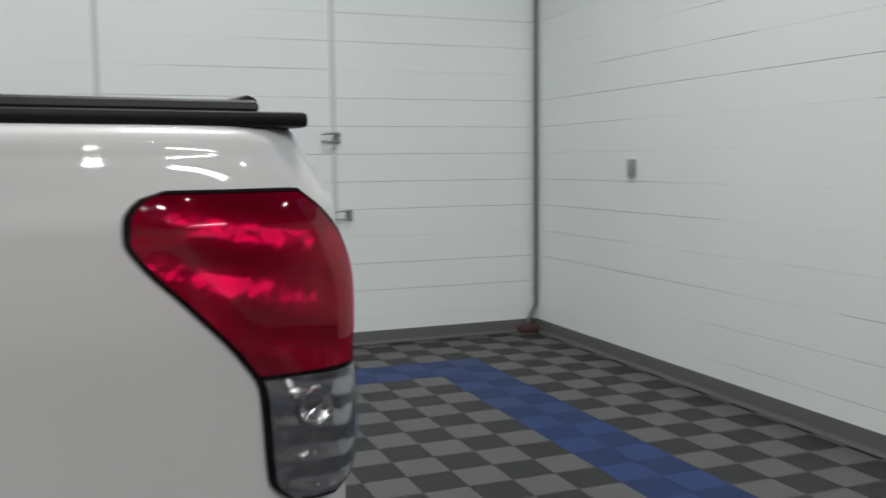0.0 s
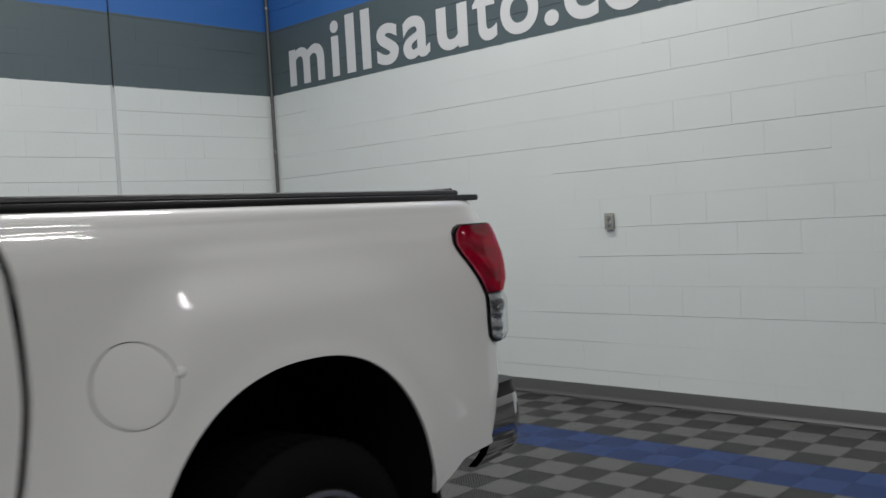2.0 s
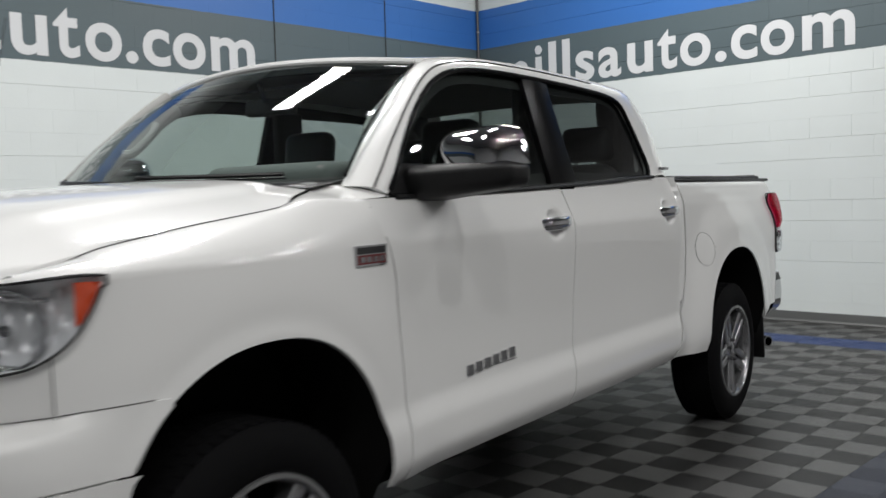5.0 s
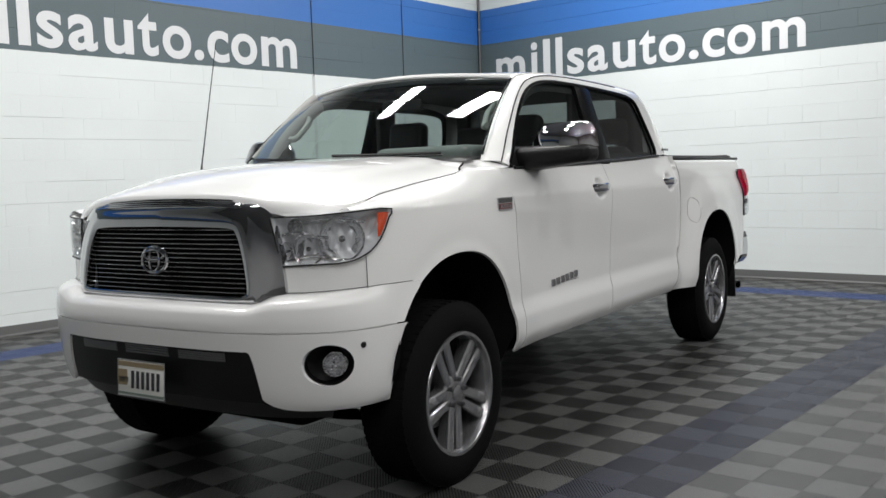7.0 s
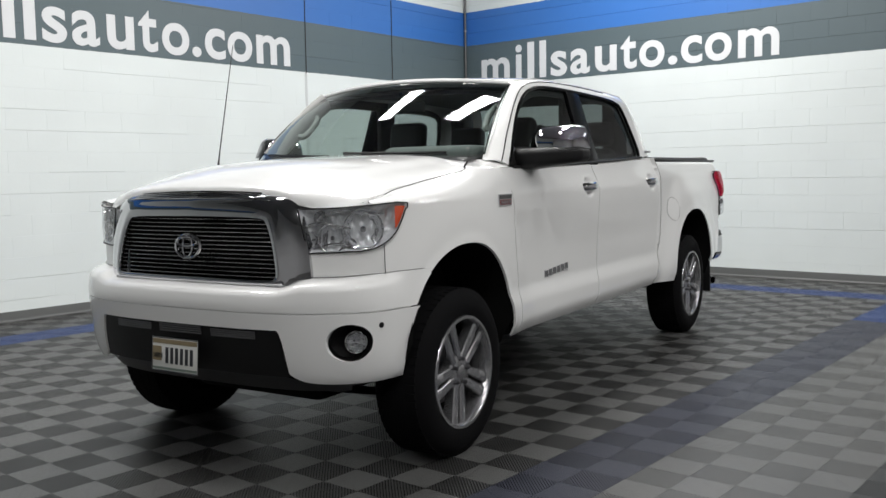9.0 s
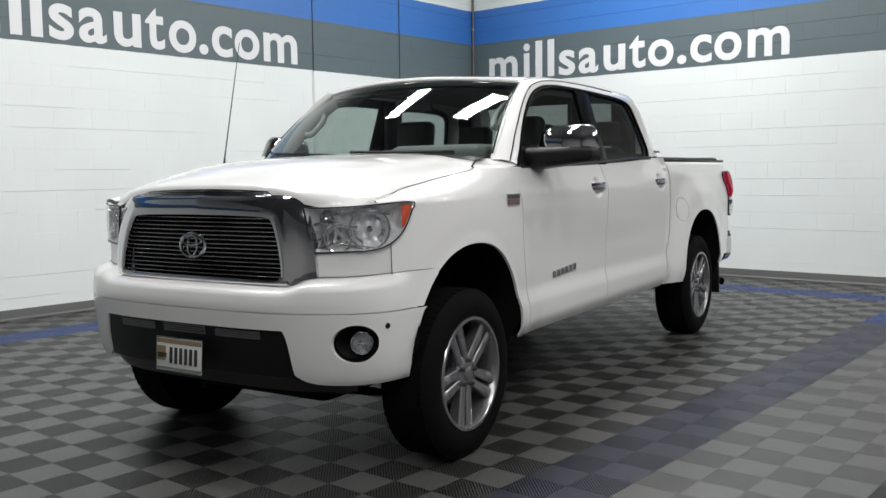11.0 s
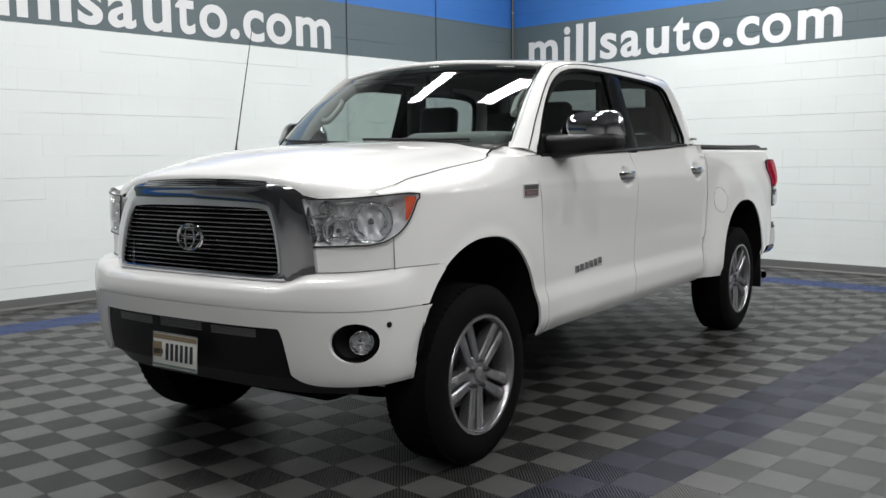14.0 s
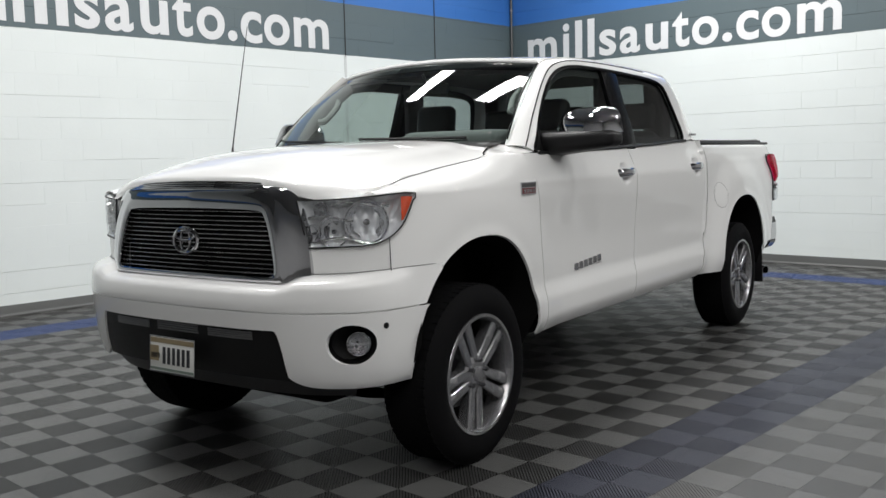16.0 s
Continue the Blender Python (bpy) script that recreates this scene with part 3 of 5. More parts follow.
def fender(side):
    # flank over the wheel, then a strip that rolls over to the hood
    xs = [-0.410] + [x for x in arch_columns(ARCH_F) if x > -0.406]
    zb = [max(arch_top(ARCH_F, x), 0.868 if x < -0.36 else 0.0) for x in xs]
    tail = list(np.linspace(ARCH_F[0] + ARCH_F[2] + 0.004, 0.585, 7))
    low = [0.50, 0.495, 0.49, 0.485, 0.485, 0.485, 0.485]
    xs, zb = xs + tail, zb + low
    n = len(xs) - 1
    nv, nr = 26, 8

    def f(u, v):
        i = round(u * n)
        k = round(v * (nv + nr))
        zs = 1.225
        if k <= nv:
            t = k / nv
            z = lerp(zb[i], zs, t)
            x = xs[i]
            if i > n - 6:
                x = lerp(xs[n - 6], front_seam(z) - GAP, (i - n + 6) / 6)
            return (x, side * half(x, z), z)
        t = (k - nv) / nr
        x = xs[i]
        if i > n - 6:
            x = lerp(xs[n - 6], front_seam(lerp(zs, fender_top(xs[i])[1], t)) - GAP, (i - n + 6) / 6)
        y0, (y1, z1) = half(x, zs), fender_top(x)
        a = t * math.pi / 2
        y = y1 + (y0 - y1) * (1 - math.sin(a) ** 1.6) ** 0.75
        z = zs + (z1 - zs) * math.sin(a) ** 1.05
        return (x, side * y, z)
    bm = grid(n, nv + nr, f)
    lip(bm, (0, -side * 0.012, -0.004))
    part("front_fender", bm, paint, truck)
    # corner below the lamp
    bm = sheet(side, -0.515, -0.4098, fixed(-0.513), fixed(-0.4098), fixed(0.868), lambda x: lamp_low(x) - 0.004, 16, 10)
    part("fender_corner", bm, paint, truck)
    # brow between the lamp and the hood edge
    def brow(u, v):
        x = lerp(-0.575, -0.405, u)
        a = Vector((x, half(x, 1.22), lamp_high(x) + 0.004))
        b = Vector((x + 0.01, hood_edge_y(x) - 0.004, hood_side(x) - 0.004))
        p = a.lerp(b, v)
        o = 0.012 * math.sin(math.pi * v)
        return (p.x, side * (p.y + o), p.z + o)
    part("fender_brow", grid(14, 6, brow), paint, truck)
    # smooth corner between hood, screen, pillar and door
    outer = spline([(x, *fender_top(x)) for x in (0.20, 0.26, 0.32, 0.38, 0.44, 0.48)] + [(0.56, 0.909, 1.3765), (0.634, 0.906, 1.381)], 25)
    inner = spline([(0.235, 0.852, 1.3615), (0.29, 0.824, 1.378), (0.36, 0.782, 1.395), (0.42, 0.750, 1.406), (0.47, 0.746, 1.416), (0.51, 0.770, 1.421), (0.533, 0.806, 1.418)], 25)

    def corner(u, v):
        k = round(u * 24)
        p = outer[k].lerp(inner[k], v)
        o = 0.003 * math.sin(math.pi * v)
        return (p.x, side * (p.y + 0.6 * o), p.z + 0.8 * o)
    part("cowl_corner", grid(24, 10, corner), paint, truck)


def door_handle(side, x, z, parent):
    w = half(x, z)
    h = part("door_handle", tube(spline([(x - 0.115, side * (w + 0.004), z - 0.006), (x - 0.095, side * (w + 0.034), z - 0.002), (x, side * (w + 0.044), z), (x + 0.095, side * (w + 0.034), z + 0.004), (x + 0.118, side * (w + 0.004), z + 0.005)], 18), [0.021 + 0.005 * math.sin(math.pi * k / 17) for k in range(18)], 12, flat=0.6), chrome, parent, "chrome door handle")
    part("key_lock", moved(lathe([(0.0, -0.004), (0.011, -0.004), (0.013, 0.004)], 14), x + 0.135, side * (w + 0.006), z + 0.006), chrome, h)


def doors(side):
    d = part("front_door", sheet(side, 0.60, 1.76, lambda z: front_seam(z) + GAP, lambda z: door_seam(z) - GAP, fixed(0.492), lambda x: belt(x), 84, 64), paint, truck)
    door_handle(side, 1.632, 1.252, d)
    r = part("rear_door", sheet(side, 1.78, 2.90, lambda z: door_seam(z) + GAP, lambda z: rear_seam(z) - GAP, fixed(0.494), lambda x: belt(x), 84, 64), paint, truck)
    door_handle(side, 2.832, 1.262, r)
    for ob in (d, r):
        ob["label"] = "white painted door with chrome handle"


def bed(side):
    arch = arch_columns(ARCH_R)
    lead = list(np.linspace(3.06, ARCH_R[0] - ARCH_R[2] - 0.004, 9))
    tail = list(np.linspace(ARCH_R[0] + ARCH_R[2] + 0.004, 4.785, 18))
    low_l = [lerp(0.50, 0.485, k / 8) for k in range(9)]
    low_t = [lerp(0.545, 0.60, min(1, k / 6)) for k in range(18)]
    xs = lead + arch + tail
    zb = low_l + [arch_top(ARCH_R, x) for x in arch] + low_t
    n, nv, nr = len(xs) - 1, 30, 5

    def f(u, v):
        i = round(u * n)
        k = round(v * (nv + nr))
        z = lerp(zb[i], 1.24, k / 16) if k < 16 else lerp(1.24, 1.375, min(1, (k - 16) / (nv - 16)))
        x = xs[i]
        if i < 6:
            x = lerp(rear_seam(z) + 0.016, xs[6], i / 6)
        w = half(x, z)
        if k > nv:
            t = (k - nv) / nr * math.pi / 2
            w -= 0.035 * (1 - math.cos(t))
            z += 0.035 * math.sin(t)
        # the rear edge leans forward towards the top
        if x > 4.35:
            x = 4.35 + (x - 4.35) * (1 - 0.11 * step(1.30, 1.42, z) - 0.10 * step(0.80, 0.60, z))
        return (x, side * w, z)
    bm = grid(n, nv + nr, f)
    lip(bm, (0, -side * 0.014, 0))
    q = part("bed_side", bm, paint, truck)
    # black sheet set behind the cab and bed seam to give it shade
    part("cab_gap_shade", grid(2, 30, lambda u, v: (rear_seam(lerp(0.50, 1.40, v)) + lerp(-0.006, 0.020, u), side * (half(2.95, lerp(0.50, 1.40, v)) - 0.016), lerp(0.50, 1.40, v))), underbody, q)
    # filler door in the driver's quarter
    if side < 0:
        cx, cz, rr = 3.275, 1.042, 0.088
        bm = bmesh.new()
        n = 40
        rings = []
        for r, o in ((0.0, 0.0012), (rr * 0.5, 0.0012), (rr - 0.004, 0.0012), (rr - 0.001, 0.0008), (rr, -0.006)):
            rings.append([bm.verts.new((cx + r * math.cos(2 * math.pi * k / n), side * (half(cx + r * math.cos(2 * math.pi * k / n), cz + r * math.sin(2 * math.pi * k / n)) + o), cz + r * math.sin(2 * math.pi * k / n))) for k in range(n)] if r else None)
        c = bm.verts.new((cx, side * (half(cx, cz) + 0.0012), cz))
        for k in range(n):
            bm.faces.new((c, rings[1][k], rings[1][(k + 1) % n]))
            for p, s in zip(rings[1:], rings[2:]):
                bm.faces.new((p[k], p[(k + 1) % n], s[(k + 1) % n], s[k]))
        fd = part("fuel_door", bm, paint, q, "round white fuel door")
        # a fine dark ring imitates the shaded gap round the door
        bm = tube([(cx + (rr + 0.003) * math.cos(a), side * (half(cx + rr * math.cos(a), cz + rr * math.sin(a)) + 0.0005), cz + (rr + 0.003) * math.sin(a)) for a in np.linspace(0, 2 * math.pi, 48)[:-1]], 0.0009, 6, closed=True)
        part("fuel_door_gap_shade", bm, underbody, fd)
        part("finger_notch", moved(lathe([(0.0, -0.003), (0.012, -0.001), (0.017, 0.003)], 16), cx + rr + 0.016, side * (half(cx + rr, cz) + 0.001), cz + 0.01), paint, fd)


# --- hood
hood_front = curve((0.0, -0.712), (0.40, -0.704), (0.56, -0.692), (0.64, -0.672), (0.72, -0.640), (0.79, -0.585), (0.815, -0.50), (0.83, -0.345))
hood_mid = curve((-0.73, 1.303), (-0.62, 1.345), (-0.44, 1.388), (-0.17, 1.420), (0.1, 1.436), (0.42, 1.450))
hood_side = curve((-0.72, 1.226), (-0.60, 1.228), (-0.49, 1.246), (-0.345, 1.280), (-0.2, 1.303), (0.05, 1.338), (0.2, 1.358), (0.42, 1.405))


def hood():
    def f(u, v):
        t = 2 * v - 1
        y0 = abs(t) * 0.83
        xf, xr = hood_front(y0), 0.318 + 0.13 * t * t - 0.19 * step(0.88, 1.0, abs(t))
        x = lerp(xf, xr, u ** 1.15)
        k = 1 - abs(t) ** 2.6
        y0 = abs(t) * (hood_edge_y(x) - 0.003)
        z = lerp(hood_seam(x) if x > -0.575 else hood_side(x), hood_mid(x), k)
        z += 0.012 * step(0.80, 0.66, abs(t)) * step(-0.75, -0.3, x)
        d = (x - xf)
        drop = 0.032 * step(0.40, 0.62, y0) + 0.012
        z -= drop * math.exp(-d / 0.02)
        return (x, math.copysign(y0, t), z)
    bm = grid(48, 64, f)
    lip(bm, (0.0, 0, -0.02))
    ho = part("hood", bm, paint, truck, sharp=60)
    for sg in (-1, 1):
        seam = [(x, sg * (hood_edge_y(x) + 0.0005), hood_seam(x) - 0.0015) for x in np.linspace(-0.515, 0.22, 30)] + [Vector(f(1.0, (1 + sg * t) / 2)) + Vector((0.003, 0, 0.001)) for t in np.linspace(0.995, 0.90, 10)]
        # dark bar along the hood's edge that paints the shade of the gap
        part("hood_gap_shade", tube(seam, 0.0042, 6), underbody, ho)


hood()

for side in (-1, 1):
    fender(side)
    doors(side)
    bed(side)

# --- greenhouse
INNER = [(0.628, 1.384), (0.70, 1.455), (0.795, 1.565), (0.91, 1.68), (1.04, 1.775), (1.19, 1.832), (1.40, 1.858), (1.75, 1.862), (2.10, 1.856), (2.42, 1.844), (2.57, 1.828), (2.645, 1.800), (2.682, 1.745), (2.730, 1.62), (2.758, 1.50), (2.745, 1.455), (2.715, 1.438)]
OUTER = [(0.53, 0.815, 1.415), (0.66, 0.775, 1.535), (0.78, 0.752, 1.635), (0.90, 0.725, 1.735), (1.02, 0.700, 1.825), (1.14, 0.682, 1.878), (1.40, 0.668, 1.912), (1.75, 0.662, 1.926), (2.10, 0.662, 1.926), (2.45, 0.666, 1.918), (2.72, 0.674, 1.906), (2.91, 0.690, 1.880), (3.015, 0.716, 1.800), (3.070, 0.762, 1.675), (3.078, 0.812, 1.52), (3.035, 0.862, 1.438)]
NG = 70


def greenhouse(side):
    inner = spline([(x, glass_w(z) + 0.006, z) for x, z in INNER], NG + 1)
    outer = spline(OUTER, NG + 1)

    def f(u, v):
        i = round(u * NG)
        a, b = inner[i], outer[i]
        p = a.lerp(b, v)
        bulge = 0.022 * math.sin(math.pi * v)
        p = p + Vector((0, 1, 0.55)).normalized() * bulge
        return (p.x, side * p.y, p.z)
    gh = part("cab_side_frame", lip(grid(NG, 10, f), (0, -side * 0.02, -0.003)), paint, truck, "white pillars and roof rail round the side windows")

    def seam(v, lo, hi, off):
        pts = []
        for i in range(lo, hi):
            q = Vector(f(i / NG, v))
            pts.append(q + Vector((0, side * off, off * 0.6)))
        return pts
    # the frame is unbroken here: a dark bar stands for the seam's shade
    part("door_seam", tube(seam(0.45, 0, 50, 0.0008), 0.0034, 6), underbody, gh)
    # black window surround, pillar and panes
    ring = [Vector((p.x, side * (p.y - 0.004), p.z)) for p in inner]
    low = [Vector((x, side * (glass_w(belt(x)) + 0.004), belt(x) + 0.004)) for x in np.linspace(2.74, 0.66, 30)]
    part("window_surround", tube(ring + low, 0.011, 8, closed=True), pillar_black, truck, "black rubber window surround")
    top = curve(*[(x, z) for x, z in sorted(INNER) if x < 2.60], (2.675, 1.745), (2.73, 1.61), (2.772, 1.44))
    for name, xa, xb in (("front_side_glass", 0.64, 1.75), ("rear_side_glass", 1.90, 2.77)):
        def g(u, v, xa=xa, xb=xb):
            xn = lerp(xa, xb, u)
            z = lerp(belt(xn) - 0.01, max(belt(xn), top(xn)), v)
            return (xn, side * (glass_w(z) - 0.010), z)
        part(name, grid(24, 14, g), side_glass if name[0] == "f" else tint_glass, truck, "dark tinted side window")

    # black inner frame behind the panes
    def frame_at(u, v):
        loop = [Vector((x, 0, z)) for x, _, z in inner] + [Vector((p.x, 0, p.z)) for p in low]
        p = loop[round(u * (len(loop) - 1))]
        d = Vector((1.72, 0, 1.60)) - p
        d = Vector((d.x * 0.35, 0, d.z)).normalized()
        q = p + d * (0.056 * v)
        return (q.x, side * (glass_w(q.z) - 0.022), q.z)
    part("inner_window_frame", grid(len(inner) + len(low) - 1, 2, frame_at), vinyl, truck)

    def pil(u, v):
        z = lerp(belt(1.75) - 0.01, 1.858, v)
        x = lerp(lerp(1.712, 1.722, v), lerp(1.940, 1.925, v), u)
        return (x, side * (glass_w(z) + 0.002 + 0.006 * math.sin(math.pi * u)), z)
    part("centre_pillar", lip(grid(8, 12, pil), (0, -side * 0.03, 0)), pillar_black, truck, "satin black centre pillar")
    part("belt_moulding", tube([(x, side * (glass_w(belt(x)) + 0.010), belt(x) + 0.003) for x in np.linspace(0.66, 2.77, 50)], 0.009, 6), black_trim, truck)
    # badge on the rear pillar
    part("pillar_badge", box(2.86, 2.97, min(side * 0.885, side * 0.897), max(side * 0.885, side * 0.897), 1.475, 1.49, 0.002), badge_grey, truck, "small grey pillar badge")


for side in (-1, 1):
    greenhouse(side)


def roof():
    out = spline(OUTER, NG + 1)
    edge = [p for p in out if 1.06 < p.x < 2.90 and p.z > 1.84]
    n = len(edge) - 1

    def f(u, v):
        p = edge[round(u * n)]
        t = 2 * v - 1
        z = p.z + 0.006 + (0.040 - 0.018 * (2 * u - 1) ** 2) * (1 - t * t)
        x = p.x - (0.12 * (1 - t * t) if u < 0.05 else 0.12 * (1 - t * t) * max(0, 1 - u * 3)) + 0.05 * (1 - t * t) * max(0, u * 3 - 2)
        return (x, p.y * t * 1.005, z)
    part("roof", lip(grid(n, 30, f), (0, 0, -0.02)), paint, truck)

    def h(u, v):
        p = edge[round(u * n)]
        t = 2 * v - 1
        return (p.x, p.y * t * 0.99, p.z - 0.045 + 0.02 * (1 - t * t))
    part("headliner", grid(n, 8, h), headliner, truck, "grey cloth headliner")


roof()


def windscreen():
    def f(u, v):
        t = 2 * v - 1
        b = Vector((0.335 + 0.215 * t * t, 0.800 * t, 1.435 + 0.012 * t * t))
        c = Vector((0.945 + 0.125 * t * t, 0.688 * t, 1.900 - 0.040 * t * t))
        p = b.lerp(c, u)
        return p + Vector((-0.6, 0, 0.75)) * (0.030 * math.sin(math.pi * u))
    ws = part("windscreen", grid(20, 30, lambda u, v: f(u * 0.86, v)), clear_glass, truck, "clear windscreen")
    part("shade_band", grid(5, 30, lambda u, v: f(0.86 + 0.14 * u, v)), shade_glass, ws, "dark tinted band along the top")
    for a, b in ((0.0, 0.003), (0.997, 1.0)):
        part("black_border", grid(16, 2, lambda u, v: Vector(f(u, lerp(a, b, v))) + Vector((-0.0015, 0, 0.002))), pillar_black, ws)
    for v in (0.0, 1.0):
        part("windscreen_seal", tube([Vector(f(u, v)) for u in np.linspace(0, 1, 14)], 0.004, 6), pillar_black, ws)
    part("roof_header", tube([Vector(f(1, v)) + Vector((0.006, 0, 0.004)) for v in np.linspace(0, 1, 26)], 0.015, 8), paint, truck)
    # black cowl under the glass, wipers
    def g(u, v):
        t = 2 * v - 1
        a = Vector((0.29 + 0.13 * t * t, 0.78 * t, 1.412))
        b = Vector((0.36 + 0.215 * t * t, 0.78 * t, 1.438))
        return a.lerp(b, u)
    part("cowl", grid(4, 24, g), black_trim, truck, "black plastic cowl below the windscreen")
    for y0, y1 in ((-0.62, -0.02), (0.08, 0.66)):
        pts = []
        for k in range(12):
            y = lerp(y0, y1, k / 11)
            t = y / 0.80
            pts.append(Vector(f(0.012 + 0.03 * k / 11, (t + 1) / 2)) + Vector((-0.010, 0, 0.012)))
        w = part("wiper", tube(pts, 0.008, 6), black_trim, truck, "black wiper arm and blade")
        part("blade", tube([p + Vector((0.008, 0, -0.012)) for p in pts], 0.004, 5), black_trim, w)


windscreen()


def cab_back():
    out = spline(OUTER, NG + 1)
    edge = [p for p in out if p.x > 2.84 and p.z < 1.885]
    n = len(edge) - 1

    def at(u, t):
        p = edge[round(u * n)]
        return Vector((p.x + 0.035 * (1 - t * t), p.y * t, p.z + (0.03 * (1 - t * t) if u == 0 else 0)))
    for t0, t1 in ((-1, -0.80), (0.80, 1)):
        part("cab_back_panel", grid(n, 4, lambda u, v: at(u, lerp(t0, t1, v))), paint, truck)
    part("back_glass", grid(n, 16, lambda u, v: at(u, lerp(-0.80, 0.80, v))), tint_glass, truck, "tinted rear cab window")
    part("cab_back_panel", lip(grid(6, 12, lambda u, v: (3.03, lerp(-0.86, 0.86, v), lerp(0.8, 1.44, u))), (-0.02, 0, 0)), paint, truck)


cab_back()


# --- cabin
pillar_grey = material("pillar_grey", (0.30, 0.30, 0.29), rough=0.7, grain=0.1)


def seat(x, y, w, tall):
    s = part("seat_cushion", box(x - 0.42, x + 0.10, y - w / 2, y + w / 2, 0.88, 1.06, 0.05, 3), leather, truck, "black leather seat")
    b = box(-0.09, 0.09, -w / 2, w / 2, 0.0, tall, 0.06, 3)
    part("backrest", moved(b, x + 0.10, y, 1.0, 0, 12), leather, s)
    return s


def headrest(x, y, z, parent, w=0.27, h=0.19):
    part("headrest", moved(box(-0.055, 0.055, -w / 2, w / 2, 0, h, 0.045, 4), x, y, z, 0, 8), leather, parent, "black leather headrest")
    for s in (-0.06, 0.06):
        part("headrest_post", tube([(x - 0.01, y + s, z - 0.07), (x, y + s, z + 0.03)], 0.007, 6), chrome, parent)


for y in (-0.42, 0.42):
    s = seat(1.45, y, 0.56, 0.52)
    headrest(1.66, y, 1.505, s, 0.28, 0.20)
rear = seat(2.50, 0.0, 1.45, 0.52)
for y in (-0.50, 0.0, 0.50):
    headrest(2.73, y * 1.1, 1.53, rear, 0.29, 0.18)

part("dashboard", moved(box(0.42, 0.86, -0.78, 0.78, 1.12, 1.40, 0.07, 4), 0, 0, 0.032), trim_grey, truck, "dark grey dashboard")
part("instrument_hood", box(0.52, 0.88, -0.74, -0.14, 1.36, 1.500, 0.055, 4), trim_grey, truck)
part("door_trim", box(0.75, 2.7, -0.86, -0.80, 0.95, 1.375, 0.02), vinyl, truck, "black inner door trim")
part("door_trim", box(0.75, 2.7, 0.80, 0.86, 0.95, 1.375, 0.02), vinyl, truck, "black inner door trim")
part("console", box(0.9, 1.7, -0.13, 0.13, 0.85, 1.12, 0.04, 3), vinyl, truck)
wheel_pts = [(0.19 * math.cos(a), 0.19 * math.sin(a), 0) for a in np.linspace(0, 2 * math.pi, 40)[:-1]]
sw = part("steering_wheel", moved(tube(wheel_pts, 0.016, 8, closed=True), 0.995, -0.42, 1.285, 0, 62, 0), vinyl, truck, "black steering wheel")
part("spoke", moved(box(-0.02, 0.02, -0.18, 0.18, -0.012, 0.012, 0.008), 0.995, -0.42, 1.285, 0, 62, 0), vinyl, sw)
part("steering_hub", moved(box(-0.07, 0.07, -0.08, 0.08, -0.03, 0.012, 0.02, 3), 0.995, -0.42, 1.285, 0, 62, 0), vinyl, sw)
rm = part("rear_view_mirror", moved(box(-0.02, 0.02, -0.125, 0.125, -0.035, 0.035, 0.015, 3), 1.02, 0.0, 1.755, 0, 12, 8), vinyl, truck, "black rear view mirror")
part("mirror_stalk", tube([(0.99, 0, 1.77), (0.955, 0, 1.845)], 0.010, 8), vinyl, rm)
for s in (-1, 1):
    back, drop = (0.075, 0.030) if s < 0 else (0.0, 0.0)
    pts = spline([(x + back, s * y, z - drop) for x, y, z in ((0.62, 0.765, 1.45), (0.78, 0.725, 1.60), (0.95, 0.690, 1.745), (1.06, 0.665, 1.825))], 14)
    # the driver's trim is black to look unlit; the passenger's keeps its grey
    pl = part("pillar_trim", tube(pts, 0.050 if s < 0 else 0.062, 12, flat=0.6), vinyl if s < 0 else pillar_grey, truck, "inner pillar trim of the cab")
    part("grab_handle", tube(spline([(0.80, s * 0.685, 1.60), (0.83, s * 0.655, 1.60), (0.90, s * 0.635, 1.665), (0.95, s * 0.645, 1.71), (0.95, s * 0.67, 1.73)], 14), 0.019, 8), pillar_grey, pl)
    part("rear_pillar_trim", moved(box(-0.10, 0.09, s * 0.655 - 0.075, s * 0.655 + 0.055, 0.0, 0.46, 0.03, 3), 2.86, 0, 1.40, 0, -6), vinyl, truck)
    part("centre_pillar_trim", box(1.73, 1.92, s * 0.715 - 0.02, s * 0.715 + 0.02, 1.35, 1.83, 0.015), vinyl, truck)
part("cabin_floor", box(0.5, 2.9, -0.82, 0.82, 0.98, 1.0), vinyl, truck, smooth=False)


# --- nose: bumper, grille, lamps
def set_back(s):
    """How far the lamps lie behind the bumper's line, next to the grille."""
    return -0.070 * (1 - step(S_GRILLE, S_SEAM, s)) ** 0.55


def bump_top(s):
    """The bumper's upper edge, rising towards the wheel arch."""
    return 0.879 + 0.034 * min(1.0, max(0.0, (s - S_GRILLE + 0.075) / 0.10)) + 0.016 * step(S_GRILLE + 0.05, S_ARCH, s)


def bump_off(z, s=0.0):
    o = BUMP(0.77 + (z - 0.77) * 0.109 / (bump_top(s) - 0.77) if z > 0.77 else z)
    o = o if o > 0 else o / 0.085 * min(0.085, 0.014 - set_back(s))
    t = min(1.0, max(0.0, (z - 0.77) / (bump_top(s) - 0.77)))
    p = nose(s)
    flush = half(p.x, z) - p.y + 0.005 + 0.010 * (1 - t ** 3) * step(S_ARCH + 0.06, S_SEAM, s)
    return lerp(o, flush, step(S_SEAM - 0.08, S_ARCH, s))


BUMP = curve((0.44, -0.025), (0.48, 0.004), (0.54, 0.022), (0.62, 0.034), (0.72, 0.042), (0.79, 0.045), (0.84, 0.038), (0.862, 0.020), (0.872, -0.015), (0.879, -0.085))


S_END, S_FOOT = nose_at(-0.285, 0), nose_at(-0.372, 0)


